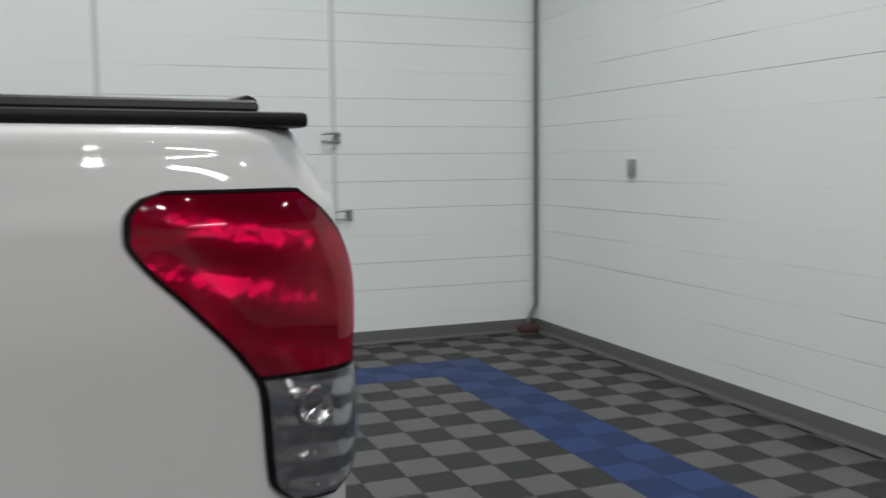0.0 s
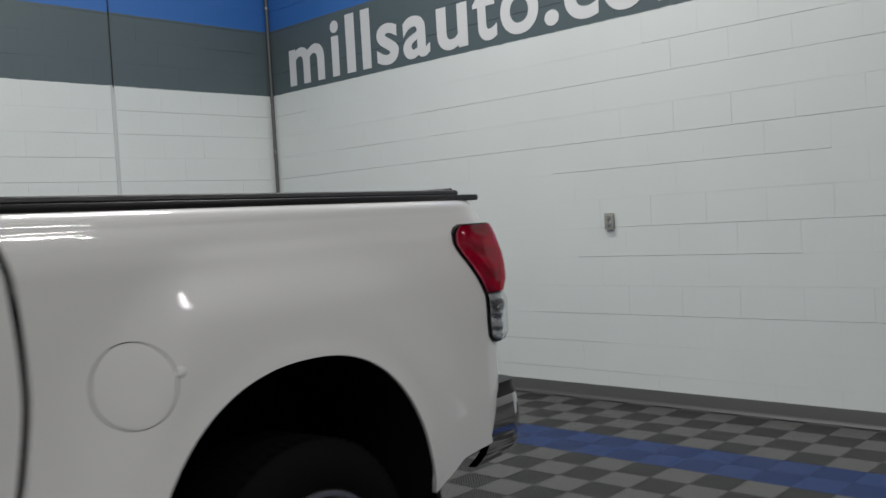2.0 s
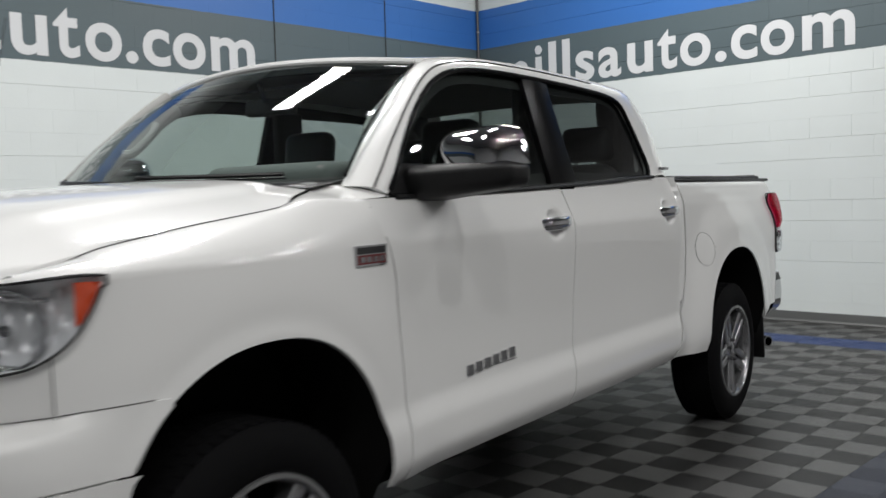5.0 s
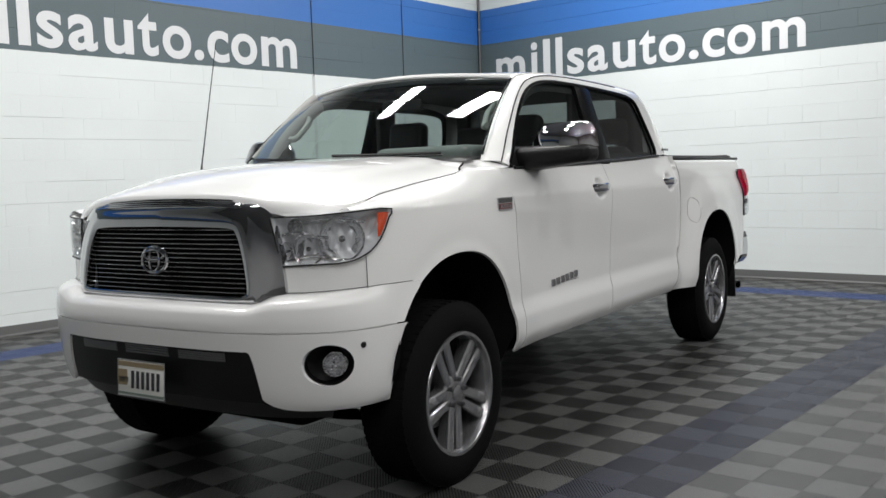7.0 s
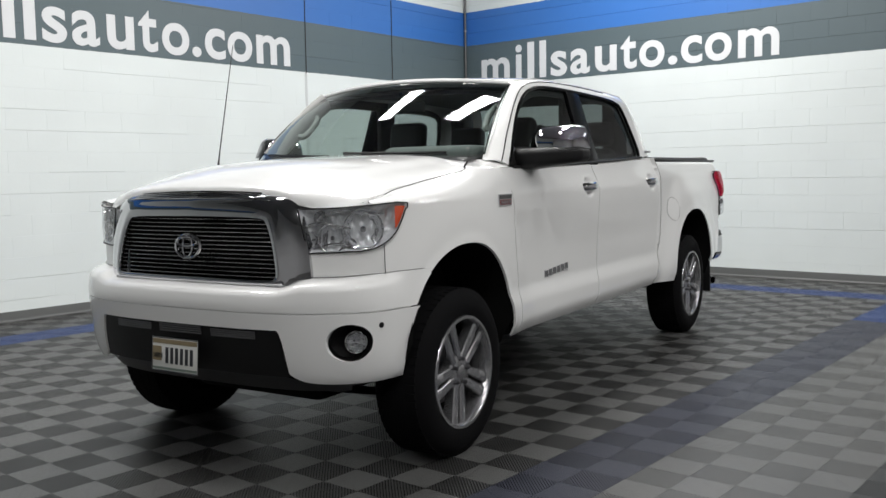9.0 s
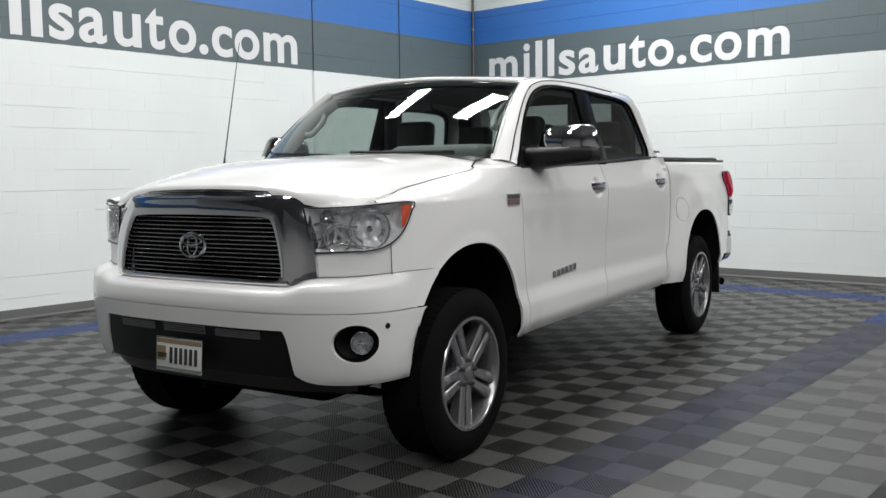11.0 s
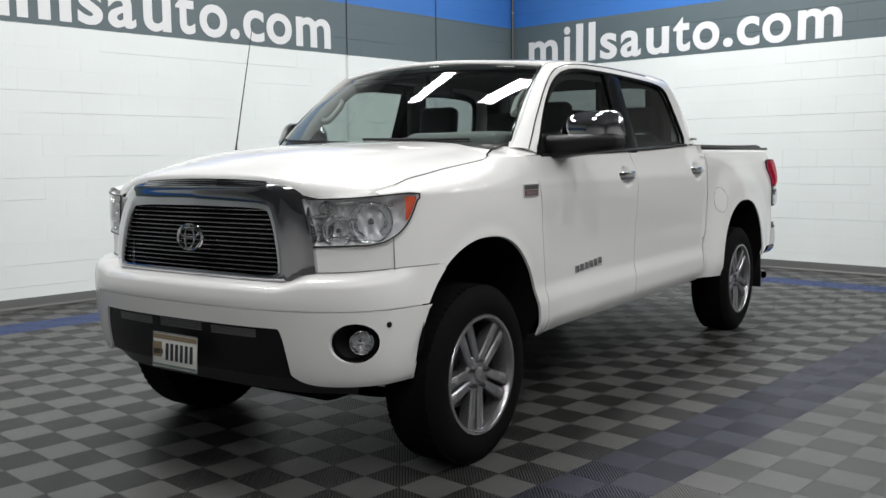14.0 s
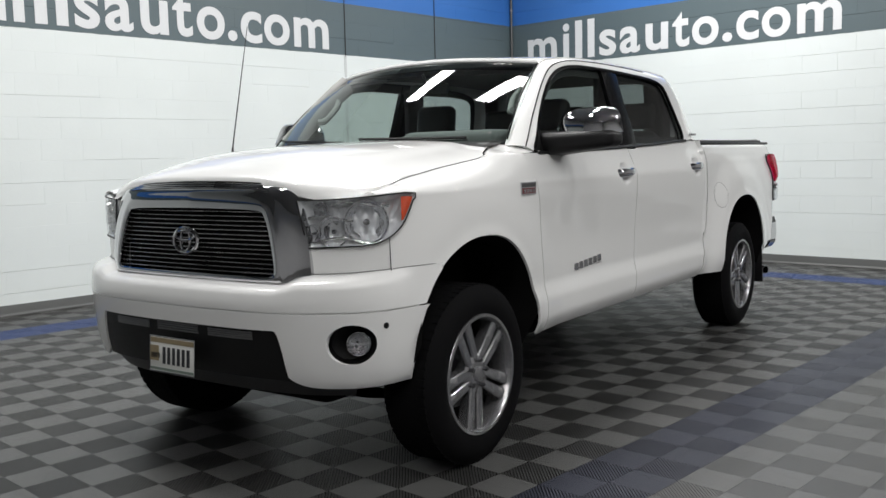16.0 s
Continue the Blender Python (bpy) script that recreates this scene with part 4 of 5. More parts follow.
def arch_at(s):
    x = nose(s).x
    return arch_top(ARCH_F, x) - 0.002 if x > -0.4255 else 0.0


slat_grey = material("slat_grey", (0.13, 0.13, 0.133), rough=0.35, metal=0.3)
valance_grey = material("valance_grey", (0.03, 0.03, 0.031), rough=0.5, grain=0.1)


def bumper():
    side_low = lambda s: 0.462 + 0.050 * math.exp(-max(0.0, s - S_IN) / 0.05)
    up = part("front_bumper", nose_sheet(-S_END, S_END, lambda s: max(0.7755, arch_at(s)), bump_top, 100, 18, bump_off, 0.02), paint, truck, "white painted front bumper")
    S_IN = nose_at(0.575, 1)

    def low(s):
        return lerp(0.700, side_low(s), (max(0, (s - S_IN + 0.045) / 0.045)) ** 2.2 if S_IN - 0.045 < s < S_IN else (0 if s < S_IN - 0.04 else 1))
    fog_s, fog_z, fa, fb = nose_at(0.80, 1), 0.645, 0.092, 0.080
    cols = sorted(set([round(v, 4) for v in np.linspace(-S_FOOT, S_FOOT, 150) if abs(abs(v) - S_IN + 0.0225) > 0.027] + [sg * (S_IN - 0.045 * k / 8) for sg in (-1, 1) for k in range(9)]))

    def f(u, v):
        s = cols[round(u * (len(cols) - 1))]
        z = lerp(min(0.769, max(low(abs(s)), arch_at(abs(s)))), 0.770, v)
        p = nose(abs(s))
        o = BUMP(z) + bump_off(0.772, abs(s)) - BUMP(0.772)
        p = nose(s, o)
        return (p.x, p.y, z)
    # the two fog lamp holes
    bm = bmesh.new()
    nu, nv = len(cols) - 1, 26
    vs, uv = [], {}
    for i in range(nu + 1):
        col = []
        for j in range(nv + 1):
            v = bm.verts.new(f(i / nu, j / nv))
            uv[v] = [cols[i], v.co.z]
            col.append(v)
        vs.append(col)
    def inside(v):
        s, z = uv[v]
        return ((abs(s) - fog_s) / fa) ** 2 + ((z - fog_z) / fb) ** 2
    for i in range(nu):
        for j in range(nv):
            q = (vs[i][j], vs[i + 1][j], vs[i + 1][j + 1], vs[i][j + 1])
            if sum(inside(v) < 1 for v in q) < 3:
                bm.faces.new(q)
    for v in list(bm.verts):
        if not v.link_faces:
            bm.verts.remove(v)
            continue
        if any(len(e.link_faces) == 1 for e in v.link_edges) and 0.3 < inside(v) < 1.9:
            s, z = uv[v]
            k = 1 / math.sqrt(inside(v))
            s2, z2 = math.copysign(fog_s + (abs(s) - fog_s) * k, s), fog_z + (z - fog_z) * k
            p = nose(s2, BUMP(z2))
            v.co = (p.x, p.y, z2)
    rim = [e for e in bm.edges if len(e.link_faces) == 1]
    made = [v for v in bmesh.ops.extrude_edge_only(bm, edges=rim)["geom"] if isinstance(v, bmesh.types.BMVert)]
    for v in made:
        v.co.x += 0.014
    part("bumper_skirt", bm, paint, up)
    part("bumper_groove", nose_sheet(-S_ARCH + 0.003, S_ARCH - 0.003, fixed(0.764), fixed(0.784), 90, 2, lambda z, s: bump_off(0.772, s) - 0.0065, 0), paint, up)
    for sg in (-1, 1):
        # dished bezel and the lamp set into it
        n = 28
        bm = bmesh.new()
        rings = []
        for r, o in ((1.0, -0.006), (0.985, -0.008), (0.96, -0.02), (0.90, -0.060), (0.5, -0.085), (0.0, -0.088)):
            ring = []
            for k in range(n):
                s2, z2 = sg * (fog_s + fa * r * math.cos(2 * math.pi * k / n)), fog_z + fb * r * math.sin(2 * math.pi * k / n)
                p = nose(s2, BUMP(z2) + o - 0.004)
                ring.append(bm.verts.new((p.x, p.y, z2)))
            rings.append(ring)
        for p, q in zip(rings, rings[1:]):
            for k in range(n):
                bm.faces.new((p[k], p[(k + 1) % n], q[(k + 1) % n], q[k]))
        bmesh.ops.remove_doubles(bm, verts=bm.verts, dist=0.0005)
        fog = part("fog_lamp", bm, black_trim, up, "round fog lamp in a black bezel")
        p = nose(sg * (fog_s + 0.028), BUMP(fog_z) - 0.03)
        q = nose(sg * (fog_s + 0.028), BUMP(fog_z) + 0.07) - p
        turn = math.degrees(math.atan2(q.y, q.x)) + 90
        part("lamp_bowl", moved(lathe([(0.004, 0.030), (0.024, 0.024), (0.040, 0.004), (0.046, -0.012), (0.049, -0.010), (0.049, 0.03)], 28), p.x, p.y, fog_z, 0, 0, turn), reflector, fog)
        part("lamp_lens", moved(lathe([(0.0, -0.022), (0.02, -0.020), (0.036, -0.015), (0.047, -0.006)], 28), p.x, p.y, fog_z, 0, 0, turn), lens_clear, fog)
        # parking sensor
        p = nose(sg * nose_at(-0.572, 0), BUMP(0.713))
        part("parking_sensor", moved(lathe([(0.0, -0.003), (0.010, -0.003), (0.013, 0.002)], 16), p.x, p.y, 0.713, 0, 0, math.degrees(math.atan2(p.y, p.x)) + 90), black_trim, up, "black round parking sensor")
    # black lower intake with three slots
    ins = part("lower_intake", nose_sheet(-S_IN - 0.01, S_IN + 0.01, lambda s: 0.494, fixed(0.712), 50, 12, lambda z, s: BUMP(z) - 0.011, 0), black_trim, up, "black plastic lower intake")
    for a, b, z0, z1 in ((-0.43, -0.19, 0.655, 0.690), (-0.13, 0.13, 0.655, 0.695), (0.19, 0.43, 0.655, 0.690)):
        for k in range(4):
            z = lerp(z0, z1, (k + 0.5) / 4)
            part("intake_slat", tube([nose(lerp(a, b, t), BUMP(z) - 0.008) + Vector((0, 0, z)) for t in np.linspace(0, 1, 8)], 0.0036, 6), slat_grey, ins)
    part("lower_valance", nose_sheet(-S_IN - 0.28, S_IN + 0.28, lambda s: 0.415, lambda s: 0.492 - 0.03 * step(0.5, 0.65, s), 60, 5, lambda z, s: -0.03 - (0.49 - z) * 0.8, 0), valance_grey, up, "grey lower valance")
    # splash pan that slopes back under the engine
    part("splash_pan", grid(10, 12, lambda u, v: (lerp(-0.735 + 0.10 * (2 * v - 1) ** 2, -0.10, u), 0.66 * (2 * v - 1), 0.425 - 0.125 * math.sin(u * math.pi / 2))), valance_grey, up, "dark grey splash pan")
    # number plate: plain bars for its characters
    px, pz = -0.905, 0.560
    pl = part("number_plate", moved(box(-0.003, 0.003, -0.142, 0.142, -0.072, 0.072, 0.0015), px, -0.008, pz, 0, 4), plate_white, up, "white number plate with dark bars")
    part("plate_frame", moved(tube([(0, -0.144, -0.074), (0, 0.144, -0.074), (0, 0.144, 0.074), (0, -0.144, 0.074)], 0.004, 6, closed=True), px - 0.002, -0.008, pz, 0, 4), chrome, pl)
    def on_plate(name, y0, y1, z0, z1, mat):
        part(name, moved(box(-0.0012, 0.0012, y0, y1, z0, z1), px - 0.0042, -0.008, pz, 0, 4), mat, pl, smooth=False)
    on_plate("plate_band", -0.138, 0.138, 0.048, 0.068, plate_rust)
    on_plate("plate_band", -0.138, 0.138, -0.068, -0.058, plate_blue)
    on_plate("plate_mark", 0.085, 0.140, -0.030, 0.035, plate_rust)
    on_plate("plate_mark", 0.080, 0.135, -0.018, 0.004, plate_ink)
    for k in range(6):
        y = 0.050 - k * 0.031
        on_plate("plate_bar", y - 0.0085, y + 0.0085, -0.040, 0.032, plate_ink)


bumper()
for sg in (-1, 1):
    # shade in the crease above the bumper, drawn as a thin dark bar
    part("bumper_gap_shade", tube([nose(sg * q, set_back(q) + 0.001 - 0.008 * step(S_GRILLE + 0.08, S_SEAM, q)) + Vector((0, 0, bump_top(q) + 0.001)) for q in np.linspace(S_GRILLE + 0.03, S_SEAM, 16)]
                            + [(x, sg * (half(x, 0.93) + 0.001), bump_top(nose_at(x, 0)) + 0.002) for x in np.linspace(-0.50, -0.31, 12)], 0.0011, 6), underbody, truck)


def lens_patch(sg, s0, s1, zb, zt, nu, nv, off, lean=0.0):
    def f(u, v):
        s = lerp(s0 + lean * (1 - v), s1, u)
        p = nose(sg * s, off(u, v) + set_back(s))
        return (p.x, p.y, lerp(zb(s), zt(s), v))
    return grid(nu, nv, f)


def headlamp(sg):
    s0, s1, LEAN = S_GRILLE - 0.008, S_TIP, 0.045
    low = lambda s: lamp_low(nose(s).x) if nose(s).x > -0.62 else lerp(1.018, 1.025, step(S_GRILLE, nose_at(-0.62, 0), s))
    high = lambda s: lamp_high(nose(s).x)
    hl = part("headlamp", lens_patch(sg, s0, s1, low, high, 90, 16, lambda u, v: -0.050 * min(1, 9 * u) * min(1, 7 * (1 - u)) * min(1, 6 * v) * min(1, 6 * (1 - v)) - 0.003 + 0.006 * math.sin(70 * u) * math.sin(11 * v) * min(1, 8 * u) * min(1, 8 * (1 - u)), LEAN), lamp_silver, truck, "clear headlamp with chrome bowls and amber corner")
    part("lens", lens_patch(sg, s0, s1, lambda s: low(s) + 0.003, lambda s: high(s) - 0.003, 34, 12, lambda u, v: 0.002 + 0.005 * math.sin(math.pi * v), LEAN), lens_clear, hl, "clear lamp lens")
    edge = [nose(sg * q, 0.004 + set_back(q)) + Vector((0, 0, low(q))) for q in np.linspace(s0 + LEAN, s1, 40)] + [nose(sg * q, 0.004 + set_back(q)) + Vector((0, 0, high(q))) for q in np.linspace(s1, s0, 40)]
    part("lamp_seal", tube(edge, 0.0034, 6, closed=True), black_trim, hl)

    def bowl(t, z, r, depth, name, mat):
        s = lerp(s0, s1, t)
        p = nose(sg * s, -0.012 + set_back(s))
        q = nose(sg * s, 0.05 + set_back(s)) - p
        q = q.lerp(Vector((-0.06, 0, 0)), 0.3)
        turn = math.degrees(math.atan2(q.y, q.x)) + 90
        prof = [(0.006, depth)] + [(r * math.sin(a), depth * math.cos(a)) for a in np.linspace(0.25, math.pi / 2, 8)] + [(r * 1.08, -0.003), (r * 1.08, 0.012)]
        b = part(name, moved(lathe(prof, 30), p.x, p.y, z, 0, 0, turn), mat, hl)
        part("bulb", moved(lathe([(0.0, -0.004), (r * 0.16, 0.0), (r * 0.18, 0.012), (r * 0.1, 0.03)], 14), p.x, p.y, z, 0, 0, turn), chrome, b)
    bowl(0.60, 1.118, 0.082, 0.060, "low_beam_bowl", reflector)
    bowl(0.31, 1.082, 0.058, 0.050, "high_beam_bowl", reflector)
    bowl(0.21, 1.168, 0.030, 0.030, "parking_bowl", reflector)
    bowl(0.13, 1.075, 0.034, 0.030, "signal_bowl", reflector)
    # chrome steps between the bowls
    for t0, t1, z in ((0.08, 0.5, 1.135), (0.3, 0.78, 1.19), (0.2, 0.7, 1.045)):
        part("reflector_step", tube([nose(sg * lerp(s0, s1, lerp(t0, t1, k / 10)), -0.022 + set_back(lerp(s0, s1, lerp(t0, t1, k / 10)))) + Vector((0, 0, z + 0.01 * math.sin(k / 2))) for k in range(11)], 0.007, 6), reflector, hl)
    # amber corner
    a0, a1 = lerp(s0, s1, 0.87), lerp(s0, s1, 0.98)
    part("side_marker", lens_patch(sg, a0, a1, lambda s: max(low(s) + 0.008, lerp(1.118, 1.172, step(a0, a1, s))), lambda s: high(s) - 0.014, 10, 8, lambda u, v: -0.002 + 0.002 * math.sin(9 * u) * math.sin(7 * v)), amber_solid, hl, "amber side marker")


amber_solid = material("amber_solid", (0.72, 0.075, 0.012), rough=0.22, coat=0.6, grain=0.5, grain_size=70)
for sg in (-1, 1):
    headlamp(sg)
    lo = nose_sheet(sg * (S_GRILLE + 0.02), sg * S_SEAM, fixed(0.868), lambda s: (lamp_low(nose(s).x) if nose(s).x > -0.62 else lerp(1.018, 1.025, step(S_GRILLE, nose_at(-0.62, 0), s))) - 0.005, 16, 8, lambda z, s: -0.002 + set_back(s) - 0.008 * step(S_GRILLE + 0.08, S_SEAM, s), 0.02)
    fp = part("lamp_filler_panel", lo, paint, truck, "white panel below the headlamp")
    # thin black bar laid in the upright seam as its shade
    part("panel_gap_shade", tube([(-0.5145, sg * (half(-0.5145, z) - 0.001), z) for z in np.linspace(0.905, 1.055, 8)], 0.0013, 6), underbody, fp)


def grille():
    # bright surround: rings of a frame that leans back and wraps round the corners,
    # each from the bottom middle round one side to the top middle
    ring_o = spline([(-0.765, 0.0, 0.866), (-0.762, 0.30, 0.866), (-0.745, 0.52, 0.864), (-0.722, 0.585, 0.872), (-0.706, 0.632, 0.886), (-0.706, 0.629, 1.0), (-0.700, 0.606, 1.12), (-0.690, 0.580, 1.205), (-0.700, 0.50, 1.256), (-0.722, 0.33, 1.270), (-0.735, 0.0, 1.272)], 60)
    ring_m = spline([(-0.790, 0.0, 0.876), (-0.787, 0.30, 0.876), (-0.775, 0.505, 0.882), (-0.765, 0.535, 0.910), (-0.760, 0.530, 1.0), (-0.752, 0.508, 1.10), (-0.740, 0.478, 1.190), (-0.738, 0.43, 1.232), (-0.742, 0.30, 1.247), (-0.750, 0.0, 1.252)], 60)
    ring_i = spline([(-0.792, 0.0, 0.902), (-0.789, 0.30, 0.902), (-0.778, 0.475, 0.905), (-0.773, 0.496, 0.925), (-0.769, 0.487, 1.0), (-0.763, 0.463, 1.09), (-0.756, 0.434, 1.148), (-0.756, 0.408, 1.166), (-0.763, 0.28, 1.173), (-0.769, 0.0, 1.176)], 60)
    ring_d = [p + Vector((0.045, 0, 0)) for p in ring_i]
    ring_b = [p + Vector((0.05, 0, 0)) for p in ring_o]
    bm = bmesh.new()
    for sg in (-1, 1):
        rows = []
        seq = [(ring_b, ring_o, 2), (ring_o, ring_m, 6), (ring_m, ring_i, 5), (ring_i, ring_d, 2)]
        lines = []
        for a, b, n in seq:
            for k in range(n):
                lines.append([p.lerp(q, k / n) + Vector((-0.006, 0, 0)) * math.sin(math.pi * k / n) * (1 if n > 3 else 0) for p, q in zip(a, b)])
        lines.append(ring_d)
        vs = [[bm.verts.new((p.x, sg * p.y, p.z)) for p in row] for row in lines]
        for p, q in zip(vs, vs[1:]):
            for i in range(59):
                bm.faces.new((p[i], p[i + 1], q[i + 1], q[i]))
    bmesh.ops.remove_doubles(bm, verts=bm.verts, dist=0.0004)
    g = part("grille", bm, satin_chrome, truck, "chrome grille surround with black bars")
    part("grille_backing", box(-0.735, -0.715, -0.47, 0.47, 0.89, 1.18), underbody, g, smooth=False)
    half_at = curve((0.90, 0.498), (1.0, 0.487), (1.09, 0.463), (1.148, 0.436), (1.175, 0.40))
    n = 14
    for k in range(n):
        z = lerp(0.914, 1.162, k / (n - 1))
        w = half_at(z) - 0.004
        x = lerp(-0.780, -0.758, k / (n - 1))
        bm = bmesh.new()
        rows = []
        for y in np.linspace(-w, w, 13):
            xx = x + 0.014 * (y / 0.47) ** 2
            rows.append([bm.verts.new((xx + a, y, z + b)) for a, b in ((0.0, 0.0), (0.002, 0.0026), (0.024, 0.0018), (0.026, -0.0015), (0.002, -0.0026))])
        for p, q in zip(rows, rows[1:]):
            for i in range(5):
                bm.faces.new((p[i], p[(i + 1) % 5], q[(i + 1) % 5], q[i]))
        part("bar", bm, grille_bar, g)
    for k in range(4):
        z = 1.262 + 0.008 * k
        part("upper_bar", tube([(-0.750 + 0.009 * k + 0.02 * (y / 0.45) ** 2, y, z - 0.014 * (y / 0.45) ** 2) for y in np.linspace(-0.44 + 0.02 * k, 0.44 - 0.02 * k, 15)], 0.0042, 6), chrome, g)
    part("upper_slot", grid(12, 3, lambda u, v: (-0.732 + 0.028 * v + 0.02 * (2 * u - 1) ** 2, lerp(-0.46, 0.46, u), lerp(1.250, 1.293, v) - 0.014 * (2 * u - 1) ** 2)), underbody, g)
    # round badge: plain crossed rings
    e = part("emblem", moved(tube([(0, 0.076 * math.cos(a), 0.054 * math.sin(a)) for a in np.linspace(0, 2 * math.pi, 40)[:-1]], 0.0075, 8, closed=True), -0.797, 0.0, 1.040, 0, 4), chrome, g, "chrome oval ring emblem")
    part("emblem_ring", moved(tube([(0, 0.030 * math.cos(a), 0.048 * math.sin(a)) for a in np.linspace(0, 2 * math.pi, 32)[:-1]], 0.006, 8, closed=True), -0.799, 0.0, 1.040, 0, 4), chrome, e)
    part("emblem_ring", moved(tube([(0, 0.060 * math.cos(a), 0.020 * math.sin(a)) for a in np.linspace(0, 2 * math.pi, 32)[:-1]], 0.006, 8, closed=True), -0.800, 0.0, 1.060, 0, 4), chrome, e)


grille_bar = material("grille_bar", (0.22, 0.22, 0.225), rough=0.25, metal=0.9)
grille()


# --- mirrors
def side_mirror(sg):
    # the passenger's mirror is folded against the door
    hx, hy, turn = (0.892, -1.066, -7) if sg < 0 else (0.985, 0.985, 80)
    Z = 1.480
    arm = box(-0.092, 0.060, -0.182, 0.196 if sg < 0 else 0.16, -0.098, 0.0, 0.034, 5)
    for v in arm.verts:
        # the housing narrows towards its outer end and its belly rises
        t = max(0.0, -v.co.y / 0.182)
        v.co.z += (0.020 * t * t - 0.026 * step(0.0, 0.2, v.co.y)) * (-v.co.z / 0.098)
        v.co.x += (0.030 * t * t - (0.085 * step(0.04, 0.18, v.co.y) if sg < 0 else 0.0)) * (0.06 - v.co.x) / 0.15
    m = part("side_mirror", moved(arm, hx, hy, Z, 0, 0, turn), black_trim, truck, "black door mirror housing with chrome cap")
    sail = bmesh.new()
    for y in (0.872, 0.898):
        sail_pts = ((0.622, 1.378), (0.66, 1.43), (0.71, 1.486), (0.86, 1.486), (0.87, 1.378))
        sail.faces.new([sail.verts.new((x, sg * (y - 0.28 * (z - 1.378)), z)) for x, z in sail_pts])
    sail.verts.ensure_lookup_table()
    for i in range(5):
        j = (i + 1) % 5
        sail.faces.new((sail.verts[i], sail.verts[j], sail.verts[5 + j], sail.verts[5 + i]))
    part("mirror_sail", sail, black_trim, m)

    def cap(u, v):
        """A domed cap over the housing: flat-bottomed, slanted at its inner end, open to the back."""
        t = 2 * u - 1
        e = max(0.0, 1 - abs(t) ** 5) ** 0.45
        a = v * math.pi / 2
        fx, fz = max(0.0, math.cos(a)) ** 0.75, math.sin(a) ** 0.62
        z = 0.130 * fz * max(0.0, 1 - abs(t) ** 7) ** 0.4
        y = lerp(-0.178, 0.182, u) - 0.050 * max(0.0, t) * z / 0.130 + 0.012 * max(0.0, -t) * z / 0.130
        return (0.055 - (0.138 - 0.022 * max(0.0, -t) ** 2) * fx * e, y, z - 0.010)
    part("mirror_cap", moved(grid(44, 20, cap), hx, hy, Z, 0, 0, turn), chrome, m, "chrome mirror cap")
    part("mirror_glass", moved(box(0.050, 0.056, -0.150, 0.105, -0.07, 0.095, 0.002), hx, hy, Z, 0, 0, turn), chrome, m, smooth=False)
    line = [(-0.080 + 0.03 * max(0.0, -t / 0.16) ** 2, t, -0.083 + 0.018 * max(0.0, -t / 0.16) ** 2) for t in np.linspace(-0.160, 0.12, 14)]
    part("mirror_strip", moved(tube(line, 0.0032, 6), hx, hy, Z, 0, 0, turn), chrome, m)


for sg in (-1, 1):
    side_mirror(sg)


